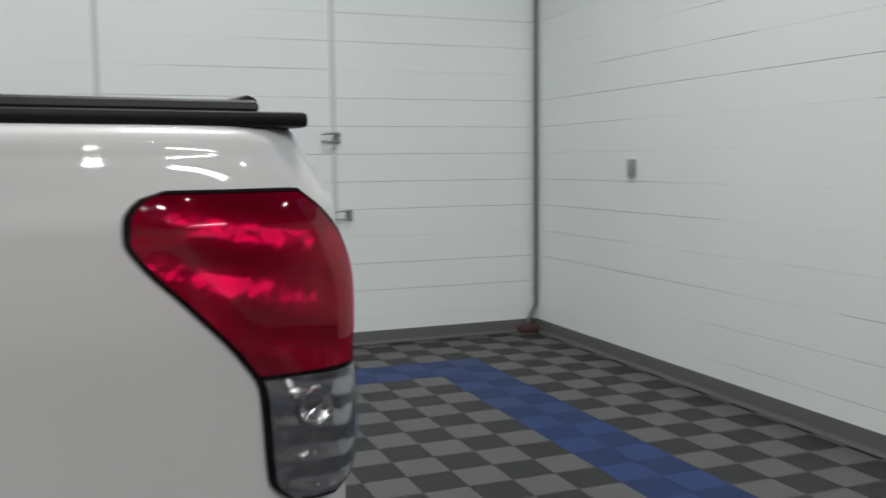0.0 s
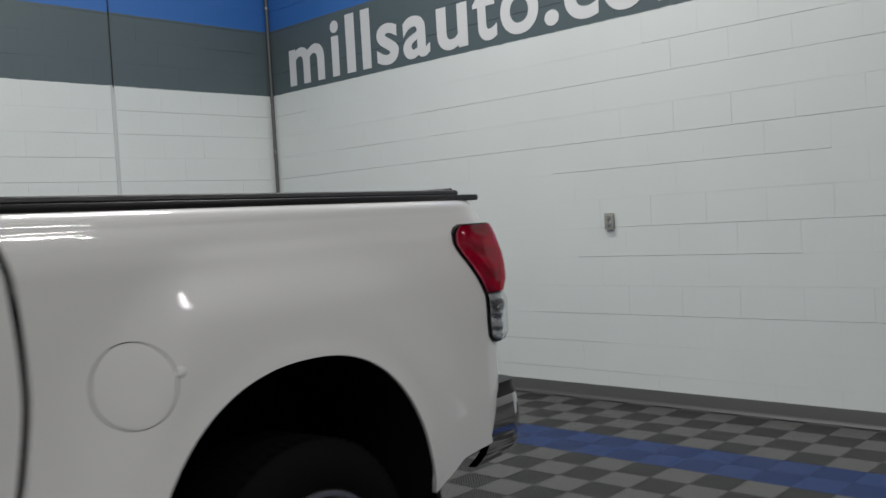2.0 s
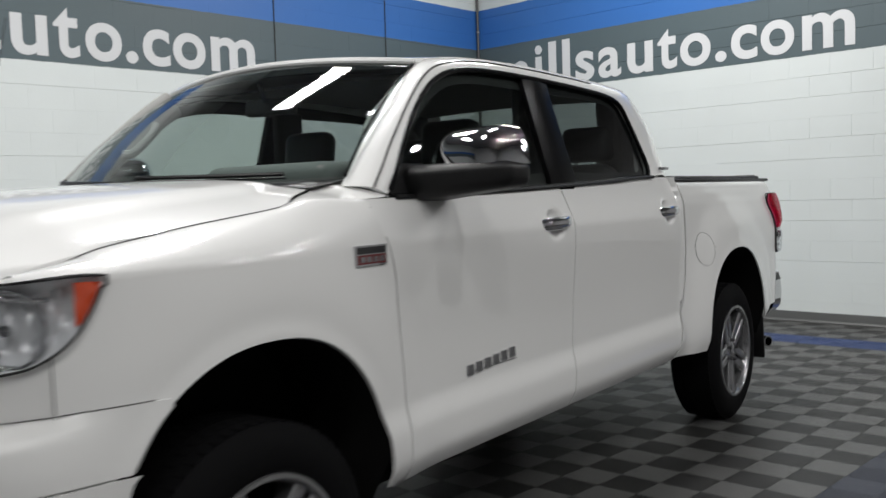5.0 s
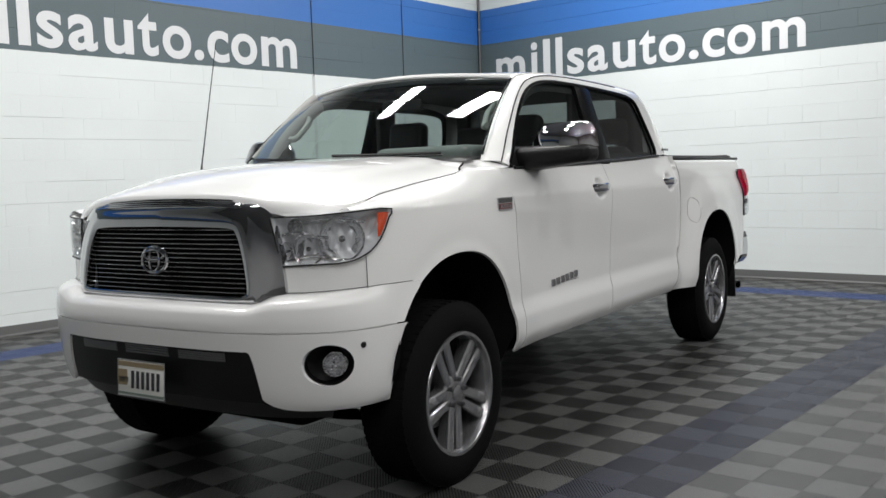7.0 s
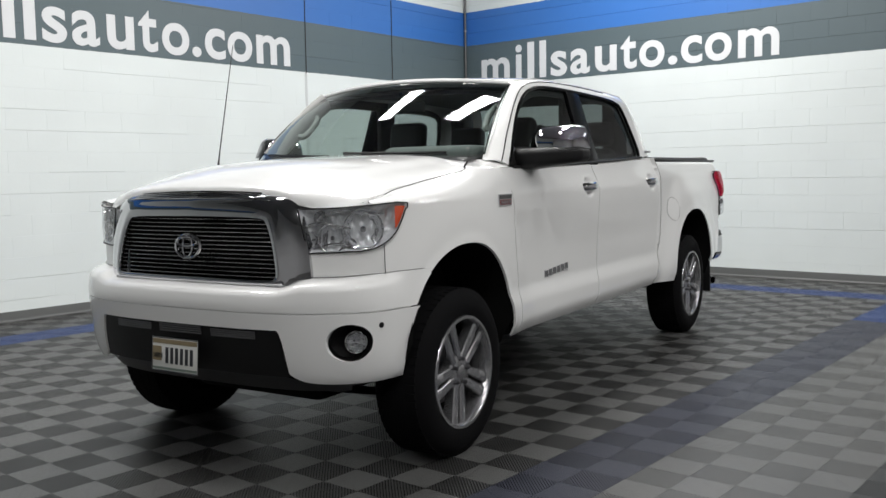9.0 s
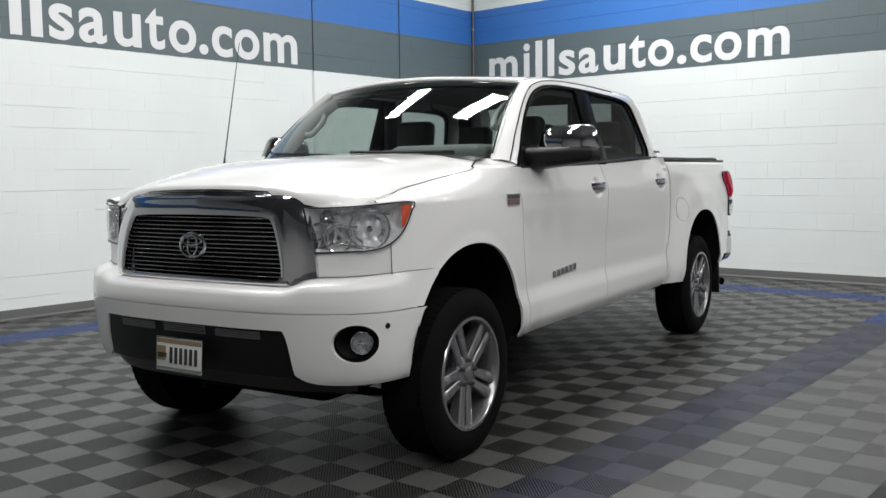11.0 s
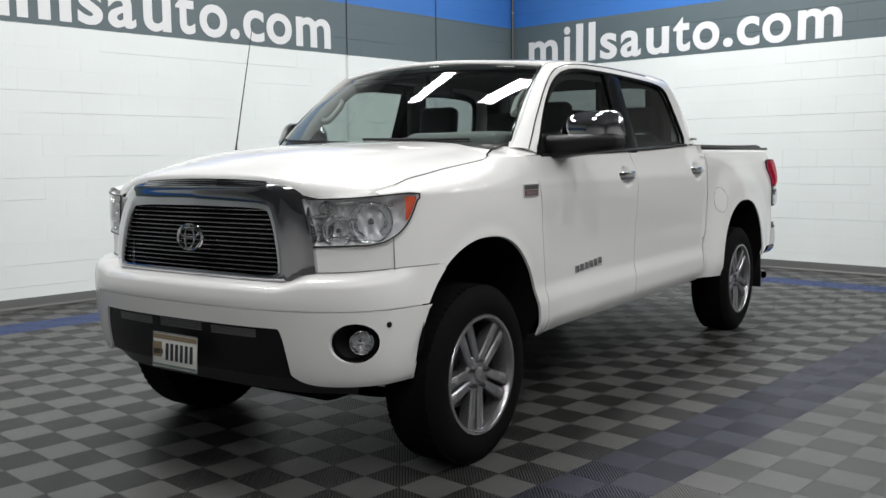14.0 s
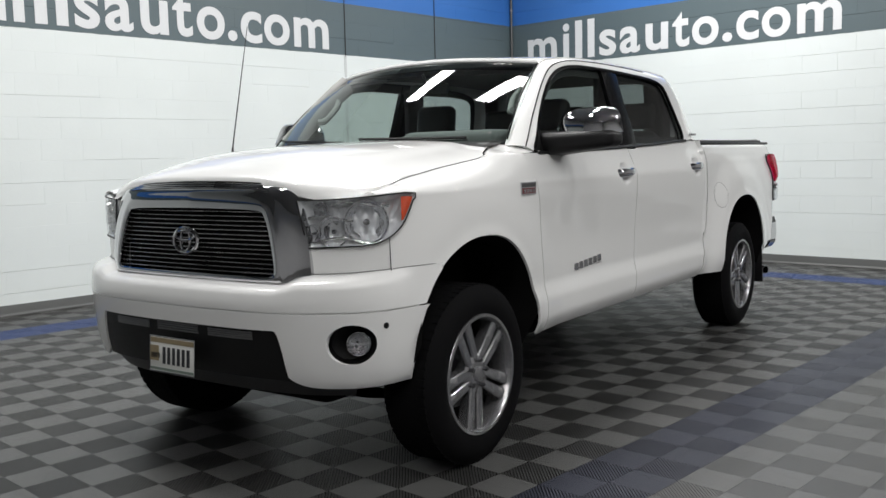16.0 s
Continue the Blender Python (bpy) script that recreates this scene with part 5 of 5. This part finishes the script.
# --- wheels
def wheel(x, sg):
    w = empty("wheel", (x, sg * 0.845, HUB_Z), 0, truck)
    if sg > 0:
        w.rotation_euler = (0, 0, math.pi)
    R, r = 0.402, 0.268
    prof = [(r - 0.006, 0.125), (r + 0.010, 0.134), (r + 0.045, 0.140), (R - 0.055, 0.137), (R - 0.022, 0.122), (R - 0.004, 0.105), (R, 0.07), (R, -0.07), (R - 0.004, -0.105), (R - 0.03, -0.128), (r + 0.03, -0.138), (r - 0.006, -0.125)]
    part("tyre", lathe([(a, -b) for a, b in prof], 72), tyre_rubber, w, "black rubber tyre")
    bm = bmesh.new()
    for k in range(64):
        a = 2 * math.pi * k / 64
        for yy in (-0.085, -0.03, 0.03, 0.085):
            b = box(-0.0145, 0.0145, yy - 0.02, yy + 0.02, R - 0.006, R + 0.0012)
            moved(b, 0, 0, 0, 0, math.degrees(a) + (2.8 if yy in (-0.03, 0.085) else 0), 0)
            me = bpy.data.meshes.new("t")
            b.to_mesh(me)
            b.free()
            bm.from_mesh(me)
            bpy.data.meshes.remove(me)
    part("tread", bm, tyre_rubber, w, smooth=False)
    rim = part("rim", lathe([(r - 0.002, -0.120), (r + 0.004, -0.130), (r + 0.001, -0.136), (r - 0.012, -0.136), (r - 0.020, -0.126), (r - 0.028, -0.09), (r - 0.034, 0.02), (r - 0.012, 0.12)], 72), alloy, w, "silver alloy rim with five split spokes")
    part("brake_disc", lathe([(0.0, 0.0), (0.165, 0.0), (0.165, 0.02), (0.0, 0.02)], 40), dark_metal, w)
    part("wheel_back", lathe([(0.0, 0.03), (0.236, 0.03), (0.236, 0.04)], 40), underbody, w)
    for k in range(5):
        for q in (-1, 1):
            bm = bmesh.new()
            rows = []
            for t in np.linspace(0, 1, 9):
                rad = lerp(0.062, 0.252, t)
                c = q * lerp(0.026, 0.038, t)
                wd = lerp(0.040, 0.056, t) / 2
                dep = -0.108 - 0.012 * t
                rows.append([bm.verts.new(p) for p in ((c - wd, -0.06, rad), (c - wd, dep + 0.006, rad), (c - wd * 0.72, dep, rad), (c + wd * 0.72, dep, rad), (c + wd, dep + 0.006, rad), (c + wd, -0.06, rad))])
            for a, b in zip(rows, rows[1:]):
                for i in range(5):
                    bm.faces.new((a[i], a[i + 1], b[i + 1], b[i]))
            bm.faces.new(rows[0])
            bm.faces.new(rows[-1])
            part("spoke", moved(bm, 0, 0, 0, 0, 72 * k + 44, 0), alloy, rim)
    hub = part("hub_cap", lathe([(0.0, -0.1185), (0.026, -0.118), (0.032, -0.115), (0.034, -0.1085), (0.085, -0.106), (0.094, -0.098), (0.094, -0.05)], 40), alloy, w)
    for k in range(5):
        a = radians(72 * k + 8)
        part("lug_nut", moved(lathe([(0.0, -0.126), (0.009, -0.126), (0.0105, -0.121), (0.0105, -0.10)], 6), 0.062 * math.sin(a), 0, 0.062 * math.cos(a)), dark_metal, hub)
    return w


first = wheel(0.0, -1)
for x, sg in ((AXLE, -1), (0.0, 1), (AXLE, 1)):
    copy_thing(first, pose(x, sg * 0.845, HUB_Z, 0, 0, 180 if sg > 0 else 0))


# --- tail lamps, tailgate, rear bumper, bed cover
TL_FRONT = curve((0.925, 4.705), (0.935, 4.680), (0.96, 4.655), (1.08, 4.645), (1.12, 4.622), (1.19, 4.560), (1.245, 4.508), (1.272, 4.493), (1.298, 4.495), (1.315, 4.507), (1.326, 4.526), (1.332, 4.556))
TL_BACK = curve((0.925, 4.735), (0.95, 4.775), (1.0, 4.806), (1.06, 4.800), (1.11, 4.785), (1.2, 4.797), (1.26, 4.775), (1.30, 4.742), (1.332, 4.700))


def tail_surf(x, z, off):
    """Body flank, rounded off into the rear face."""
    w = half(min(x, 4.60), min(z, 1.28))
    t = max(0.0, x - 4.60) / 0.19
    return w - 0.045 * t ** 7 - 0.006 * t + off * (1 - 0.3 * t)


def tail_lamp(sg):
    def patch(z0, z1, off, inset=0.0, nu=18, nv=44):
        def f(u, v):
            z = lerp(z0, z1, v)
            x = lerp(TL_FRONT(z) + inset, TL_BACK(z) - inset, u)
            o = off(u, v)
            return (x, sg * tail_surf(x, z, o), z)
        return grid(nu, nv, f)
    dome = lambda u, v: 0.012 + 0.024 * min(1, math.sin(math.pi * min(max(u, 0.02), 1)) * 1.6 + 0.15) * min(1, 0.3 + 4 * v) * min(1, 0.3 + 4 * (1 - v))
    tl = part("tail_lamp", lip(patch(0.928, 1.330, lambda u, v: 0.003, -0.003), (0, -sg * 0.03, 0)), black_trim, truck, "red and clear tail lamp with black rim")
    part("red_housing", patch(1.10, 1.325, lambda u, v: 0.0095 + 0.004 * math.sin(v * 17 + 4 * u) * math.sin(math.pi * u), 0.005, 24, 60), red_back, tl)
    part("red_lens", patch(1.098, 1.327, dome, 0.003), lens_red, tl, "red lamp lens").visible_shadow = False
    part("clear_housing", patch(0.935, 1.093, lambda u, v: 0.008 + 0.005 * math.sin(v * 24 + 2 * u) * math.sin(math.pi * u), 0.006, 16, 40), tail_silver, tl)
    part("clear_lens", patch(0.932, 1.095, dome, 0.004), lens_clear, tl, "clear reversing lamp lens")
    for x, z, r, mat in ((4.712, 1.052, 0.022, reflector),):
        y = tail_surf(x, z, 0.010)
        part("lamp_bowl", moved(lathe([(0.004, 0.006), (r * 0.6, 0.002), (r * 0.92, -0.008), (r, -0.009), (r * 1.05, 0.0)], 24), x, sg * y, z, 0, 0, 0 if sg < 0 else 180), mat, tl)


tail_silver = material("tail_silver", (0.40, 0.40, 0.41), rough=0.18, metal=0.9, bump=0.8, bump_size=20)
# the strong blotches in the red imitate bright and dark reflections inside the lamp
red_back = material("red_back", (0.62, 0.15, 0.22), rough=0.24, metal=0.5, grain=0.3, grain_size=14, stain=0.9, stain_size=11, bump=1.0, bump_size=13)
for sg in (-1, 1):
    tail_lamp(sg)

tg = part("tailgate", box(4.66, 4.765, -0.80, 0.80, 0.80, 1.405, 0.025, 3), paint, truck, "white painted tailgate")
part("tailgate_handle", box(4.735, 4.755, -0.14, 0.14, 1.23, 1.31, 0.01), black_trim, tg)


def rear_bumper():
    prof = curve((0.0, -0.030), (0.18, 0.002), (0.5, 0.010), (0.85, 0.004), (1.0, -0.010))

    def face(u, v):
        t = 2 * u - 1
        z = lerp(0.56, 0.765, v)
        return (4.880 - 0.012 * t * t + prof(v), 0.86 * t, z)
    rb = part("rear_bumper", lip(grid(50, 12, face), (-0.05, 0, 0)), chrome, truck, "chrome rear bumper with black step pad")
    part("step_pad", grid(40, 4, lambda u, v: (lerp(4.66, 4.872, v), 0.90 * (2 * u - 1), 0.772 + 0.008 * math.sin(math.pi * v))), black_trim, rb, "black step pad")
    for sg in (-1, 1):
        def end(u, v, grow=0.0, z0=0.525, z1=0.765):
            z = lerp(z0, z1, v)
            front = lerp(4.585, 4.715, (z - 0.52) / 0.26)
            lift = 0.045 * step(0.62, 0.525, z)
            if u < 0.55:
                x, y = lerp(front, 4.785, u / 0.55), 0.962
            else:
                a = (u - 0.55) / 0.45 * math.pi / 2
                x, y = 4.785 + 0.095 * math.sin(a), 0.862 + 0.100 * math.cos(a)
            o = prof((z - 0.525) / 0.24) + grow
            return (x + (o - lift if u > 0.7 else 0), sg * (y + o), z)
        part("bumper_end", lip(grid(30, 12, end), (0, -sg * 0.03, 0)), chrome, rb)
        part("end_pad", lip(grid(30, 4, lambda u, v: end(u, v, 0.004, 0.738, 0.782)), (0, -sg * 0.05, 0)), black_trim, rb)


rear_bumper()


def bed_cover():
    def f(u, v):
        x, t = lerp(3.06, 4.70, u), 2 * v - 1
        return (x, 0.835 * t, 1.432 + 0.018 * (1 - t * t) - 0.004 * math.cos(10 * math.pi * u) * (1 - t * t) - 0.01 * (abs(t) ** 8))
    bc = part("bed_cover", lip(grid(60, 24, f), (0, 0, -0.02)), vinyl, truck, "black vinyl roll-up bed cover")
    for sg in (-1, 1):
        part("cover_rail", box(3.05, 4.745, sg * 0.868 - 0.035, sg * 0.868 + 0.035, 1.408, 1.428, 0.006), black_trim, bc, "black bed rail cap")
        part("side_roll", tube([(x, sg * 0.845, 1.434) for x in np.linspace(3.07, 4.69, 12)], 0.012, 8), vinyl, bc)
    part("rear_roll", tube([(4.685, y, 1.438) for y in np.linspace(-0.83, 0.83, 10)], 0.016, 8), vinyl, bc)
    


bed_cover()


# --- badges, antenna, exhaust, mud flaps, rocker
def on_side(x0, x1, z0, z1, off=0.006, sg=-1, rise=0.0):
    """A plate that follows the flank."""
    def f(u, v):
        x, z = lerp(x0, x1, u), lerp(z0, z1, v) + rise * u
        return (x, sg * (half(x, z) + off), z)
    return lip(grid(8, 3, f), (0, -sg * off, 0))


for sg in (-1, 1):
    fb = part("fender_badge", on_side(0.390, 0.535, 1.178, 1.238, 0.006, sg), chrome, truck, "chrome and red fender badge with plain bars")
    part("badge_field", on_side(0.397, 0.528, 1.183, 1.210, 0.0075, sg), badge_red, fb)
    part("badge_field", on_side(0.397, 0.528, 1.213, 1.233, 0.0075, sg), gloss_black, fb)
    for k in range(4):
        part("badge_bar", on_side(0.410 + 0.030 * k, 0.430 + 0.030 * k, 1.188, 1.205, 0.0085, sg), badge_grey, fb)
    db = part("door_badge", on_side(0.975, 1.31, 0.762, 0.764, 0.003, sg), badge_grey, truck, "grey door badge of plain bars")
    for k in range(6):
        a = 0.978 + 0.056 * k
        part("badge_bar", on_side(a, a + 0.038, 0.752 + 0.004 * k, 0.788 + 0.004 * k, 0.006, sg), badge_grey, db)
    part("rocker_panel", box(0.52, 2.92, min(sg * 0.78, sg * 0.85), max(sg * 0.78, sg * 0.85), 0.455, 0.52, 0.02), underbody, truck)
    for ax in (AXLE,):
        x0 = ax + 0.53
        part("mud_flap", moved(box(-0.012, 0.012, -0.13, 0.13, -0.16, 0.12, 0.008), x0, sg * 0.86, 0.43, 0, -6), black_trim, truck, "black rubber mud flap")
part("antenna", tube([(0.235, 0.83, 1.40), (0.245, 0.83, 1.46), (0.40, 0.835, 2.14)], [0.010, 0.004, 0.002], 8), dark_metal, truck, "thin black whip antenna")
part("exhaust_pipe", moved(lathe([(0.030, -0.14), (0.036, -0.14), (0.036, 0.16), (0.030, 0.16), (0.030, -0.14)], 20), 4.57, -0.84, 0.35, 0, 0, -28), chrome, truck, "chrome exhaust tip")

# ---- wall blocks and floor tiles ----
BLOCK_L, BLOCK_H = 0.4035, 0.2035


def block_mesh(length, height, open_joint, upright):
    """A block face; under thick paint its lower joint is open or filled flush."""
    bm = bmesh.new()
    l, h, r, rl, d = length / 2 - 0.0001, height / 2 - 0.0001, 0.0042 if open_joint else 0.0005, 0.0009 if upright and open_joint else 0.0001, 0.006
    back = [bm.verts.new((d + 0.004, sx * l, sz * h)) for sx, sz in ((-1, -1), (1, -1), (1, 1), (-1, 1))]
    mid = [bm.verts.new((0.0022 if open_joint else 0.0004, sx * (l - 0.0001), sz * h if sz > 0 else -h + (0.0012 if open_joint else 0.0001))) for sx, sz in ((-1, -1), (1, -1), (1, 1), (-1, 1))]
    front = [bm.verts.new((0.0, sx * (l - rl), h - 0.0004 if sz > 0 else -h + 0.8 * r)) for sx, sz in ((-1, -1), (1, -1), (1, 1), (-1, 1))]
    for p, q in ((back, mid), (mid, front)):
        for i in range(4):
            bm.faces.new((p[i], p[(i + 1) % 4], q[(i + 1) % 4], q[i]))
    bm.faces.new(front)
    return mesh_of(bm, "block", wall_white, smooth=False)


def lay_wall(parent, start, end, origin, near, bare):
    """Running-bond courses. start..end along the wall; near: the stretch built block by block."""
    meshes = {(w, o, b): block_mesh(BLOCK_L * w, BLOCK_H, o, b) for w in (1, 0.5) for o in (False, True) for b in (False, True)}
    rng = random.Random(5)
    vs, fs, count = [], [], 0
    rows = int(TOP / BLOCK_H)
    for k in range(rows):
        z = (k + 0.5) * BLOCK_H
        u = start
        first, left, opened = True, 0, False
        while u < end - 0.05:
            if left == 0:
                left, opened = rng.randint(1, 6), rng.random() < (0.70 if u < bare else 0.42)
            left -= 1
            w = 0.5 if (first and k % 2) else 1
            use, ln = meshes[(w, opened, u < bare and rng.random() < 0.55)], BLOCK_L * w
            first = False
            c = u + ln / 2
            sunk = 0.0008 * (rng.random() < 0.04)
            m = origin @ pose(rng.uniform(-0.0003, 0.0003) + sunk, c, z, 0, rng.uniform(-0.10, 0.10), rng.uniform(-0.02, 0.02))
            if near[0] < c < near[1] and z < near[2] and count < 300:
                ob = new("block", use)
                ob.matrix_basis = m
                ob.parent = parent
                count += 1
            else:
                n0 = len(vs)
                vs.extend((m @ v.co)[:] for v in use.vertices)
                fs.extend([n0 + i for i in p.vertices] for p in use.polygons)
            u += ln
    me = bpy.data.meshes.new("blockwork")
    me.from_pydata(vs, [], fs)
    me.materials.append(wall_white)
    ob = new("blockwork", me)
    ob.parent = parent
    tagged(ob, kind="stuff", label="painted blocks in running bond")


lay_wall(wall_east, 2.335 - 4 * BLOCK_L, WALL_Y + 0.05, Matrix.Translation((WALL_X, 0, 0)), (0.4, 5.6, 2.5), 2.9)
lay_wall(wall_north, -WALL_X - 0.01, -REAR_X, Matrix.Translation((0, WALL_Y, 0)) @ Matrix(((0, -1, 0, 0), (1, 0, 0, 0), (0, 0, 1, 0), (0, 0, 0, 1))), (-4.2, 4.0, 2.9), -9.0)

TILE_X, TILE_Y = 0.2042, 0.209
TILE_X0, TILE_Y0 = 3.315, 0.48


def tile_mesh(slope, mat, deep):
    """One square of the floor: raised diagonal ribs with open slots, or shallow grooves, between them."""
    bm = bmesh.new()
    ax, ay = TILE_X / 2 - 0.0009, TILE_Y / 2 - 0.0009
    pitch, w = 0.0128, 0.0078
    c = -0.30
    while c < 0.30:
        # the strip between x + slope*y = c and c + w*sqrt2, clipped to the square
        poly = [(-ax, -ay), (ax, -ay), (ax, ay), (-ax, ay)]
        for lim, sign in ((c, 1), (c + w * 1.414, -1)):
            out = []
            for (x0, y0), (x1, y1) in zip(poly, poly[1:] + poly[:1]):
                d0, d1 = sign * (x0 + slope * y0 - lim), sign * (x1 + slope * y1 - lim)
                if d0 >= 0:
                    out.append((x0, y0))
                if (d0 >= 0) != (d1 >= 0):
                    t = d0 / (d0 - d1)
                    out.append((lerp(x0, x1, t), lerp(y0, y1, t)))
            poly = out
            if len(poly) < 3:
                break
        if len(poly) >= 3:
            top = [bm.verts.new((x, y, 0)) for x, y in poly]
            low = [bm.verts.new((x, y, -deep)) for x, y in poly]
            bm.faces.new(top)
            for i in range(len(poly)):
                j = (i + 1) % len(poly)
                bm.faces.new((low[i], low[j], top[j], top[i]))
        c += pitch * 1.414
    if deep < 0.005:
        bm.faces.new([bm.verts.new((sx * ax, sy * ay, -deep)) for sx, sy in ((-1, -1), (1, -1), (1, 1), (-1, 1))])
    return mesh_of(bm, "tile", mat, smooth=False)


# both grey tints list their slot-shaded copy first, for ribs that run one way
TINTS = {"grey": (tile_grey_shaded, tile_grey), "blue": (tile_blue, tile_blue), "worn greyish blue": (tile_slate, tile_slate), "charcoal": (tile_charcoal, tile_charcoal), "plain grey": (tile_grey_half_shaded, tile_grey)}
def flat_mesh(mat):
    """A tile of the aisle, too far off to show its ribs."""
    bm = bmesh.new()
    ax, ay = TILE_X / 2 - 0.0009, TILE_Y / 2 - 0.0009
    bm.faces.new([bm.verts.new((sx * ax, sy * ay, 0)) for sx, sy in ((-1, -1), (1, -1), (1, 1), (-1, 1))])
    return mesh_of(bm, "tile", mat, smooth=False)


TILES = {(s, b): tile_mesh(s, TINTS[b][0 if s < 0 else 1], 0.0006 if s > 0 else 0.0045 if b == "plain grey" else 0.010) for s in (-1, 1) for b in TINTS}


def tint(i, j):
    east = i in (-1, -2)
    near = j in (-1, -2)
    north = j in (25, 26)
    inside_x, inside_y = i < 0, -2 <= j <= 26
    if j < -6:
        return "charcoal"
    if j < -2:
        return "plain grey"
    if near and i < -9:
        return "worn greyish blue"
    return "blue" if (east and inside_y) or ((near or north) and inside_x) else "grey"


def lay_floor():
    counts = 0
    TILES.update({(s, b, "far"): flat_mesh(TINTS[b][0 if s < 0 else 1]) for s, b in list(TILES)})
    joined = {k: ([], []) for k in TILES}
    arrays = {k: (np.array([v.co[:] for v in me.vertices]), [list(p.vertices) for p in me.polygons]) for k, me in TILES.items()}
    for i in range(int((REAR_X - TILE_X0) / TILE_X), int((FAR_X - TILE_X0) / TILE_X)):
        for j in range(int((REAR_Y - TILE_Y0) / TILE_Y), int((WALL_Y - TILE_Y0) / TILE_Y) + 1):
            x, y = TILE_X0 + (i + 0.5) * TILE_X, TILE_Y0 + (j + 0.5) * TILE_Y
            if x > WALL_X + 0.1 and y > 0.65:
                continue
            key = (1 if (i + j) % 2 else -1, tint(i, j))
            if not (-8.0 < x < 4.3 and -2.2 < y < 6.9):
                key = (*key, "far")
            if -4.2 < x < -1.2 and -0.75 < y < 0.95 and counts < 300:
                ob = new("tile", TILES[key])
                ob.location = (x, y, 0)
                ob.parent = floor
                counts += 1
            else:
                co, po = arrays[key]
                vs, fs = joined[key]
                n0 = len(vs)
                vs.extend((co + (x, y, 0)).tolist())
                fs.extend([n0 + q for q in p] for p in po)
    for key, (vs, fs) in joined.items():
        me = bpy.data.meshes.new("tiles")
        me.from_pydata(vs, [], fs)
        me.materials.append(TILES[key].materials[0])
        ob = new("tiles", me)
        ob.parent = floor
        tagged(ob, kind="stuff", label="ribbed " + key[1] + " floor tiles")


lay_floor()
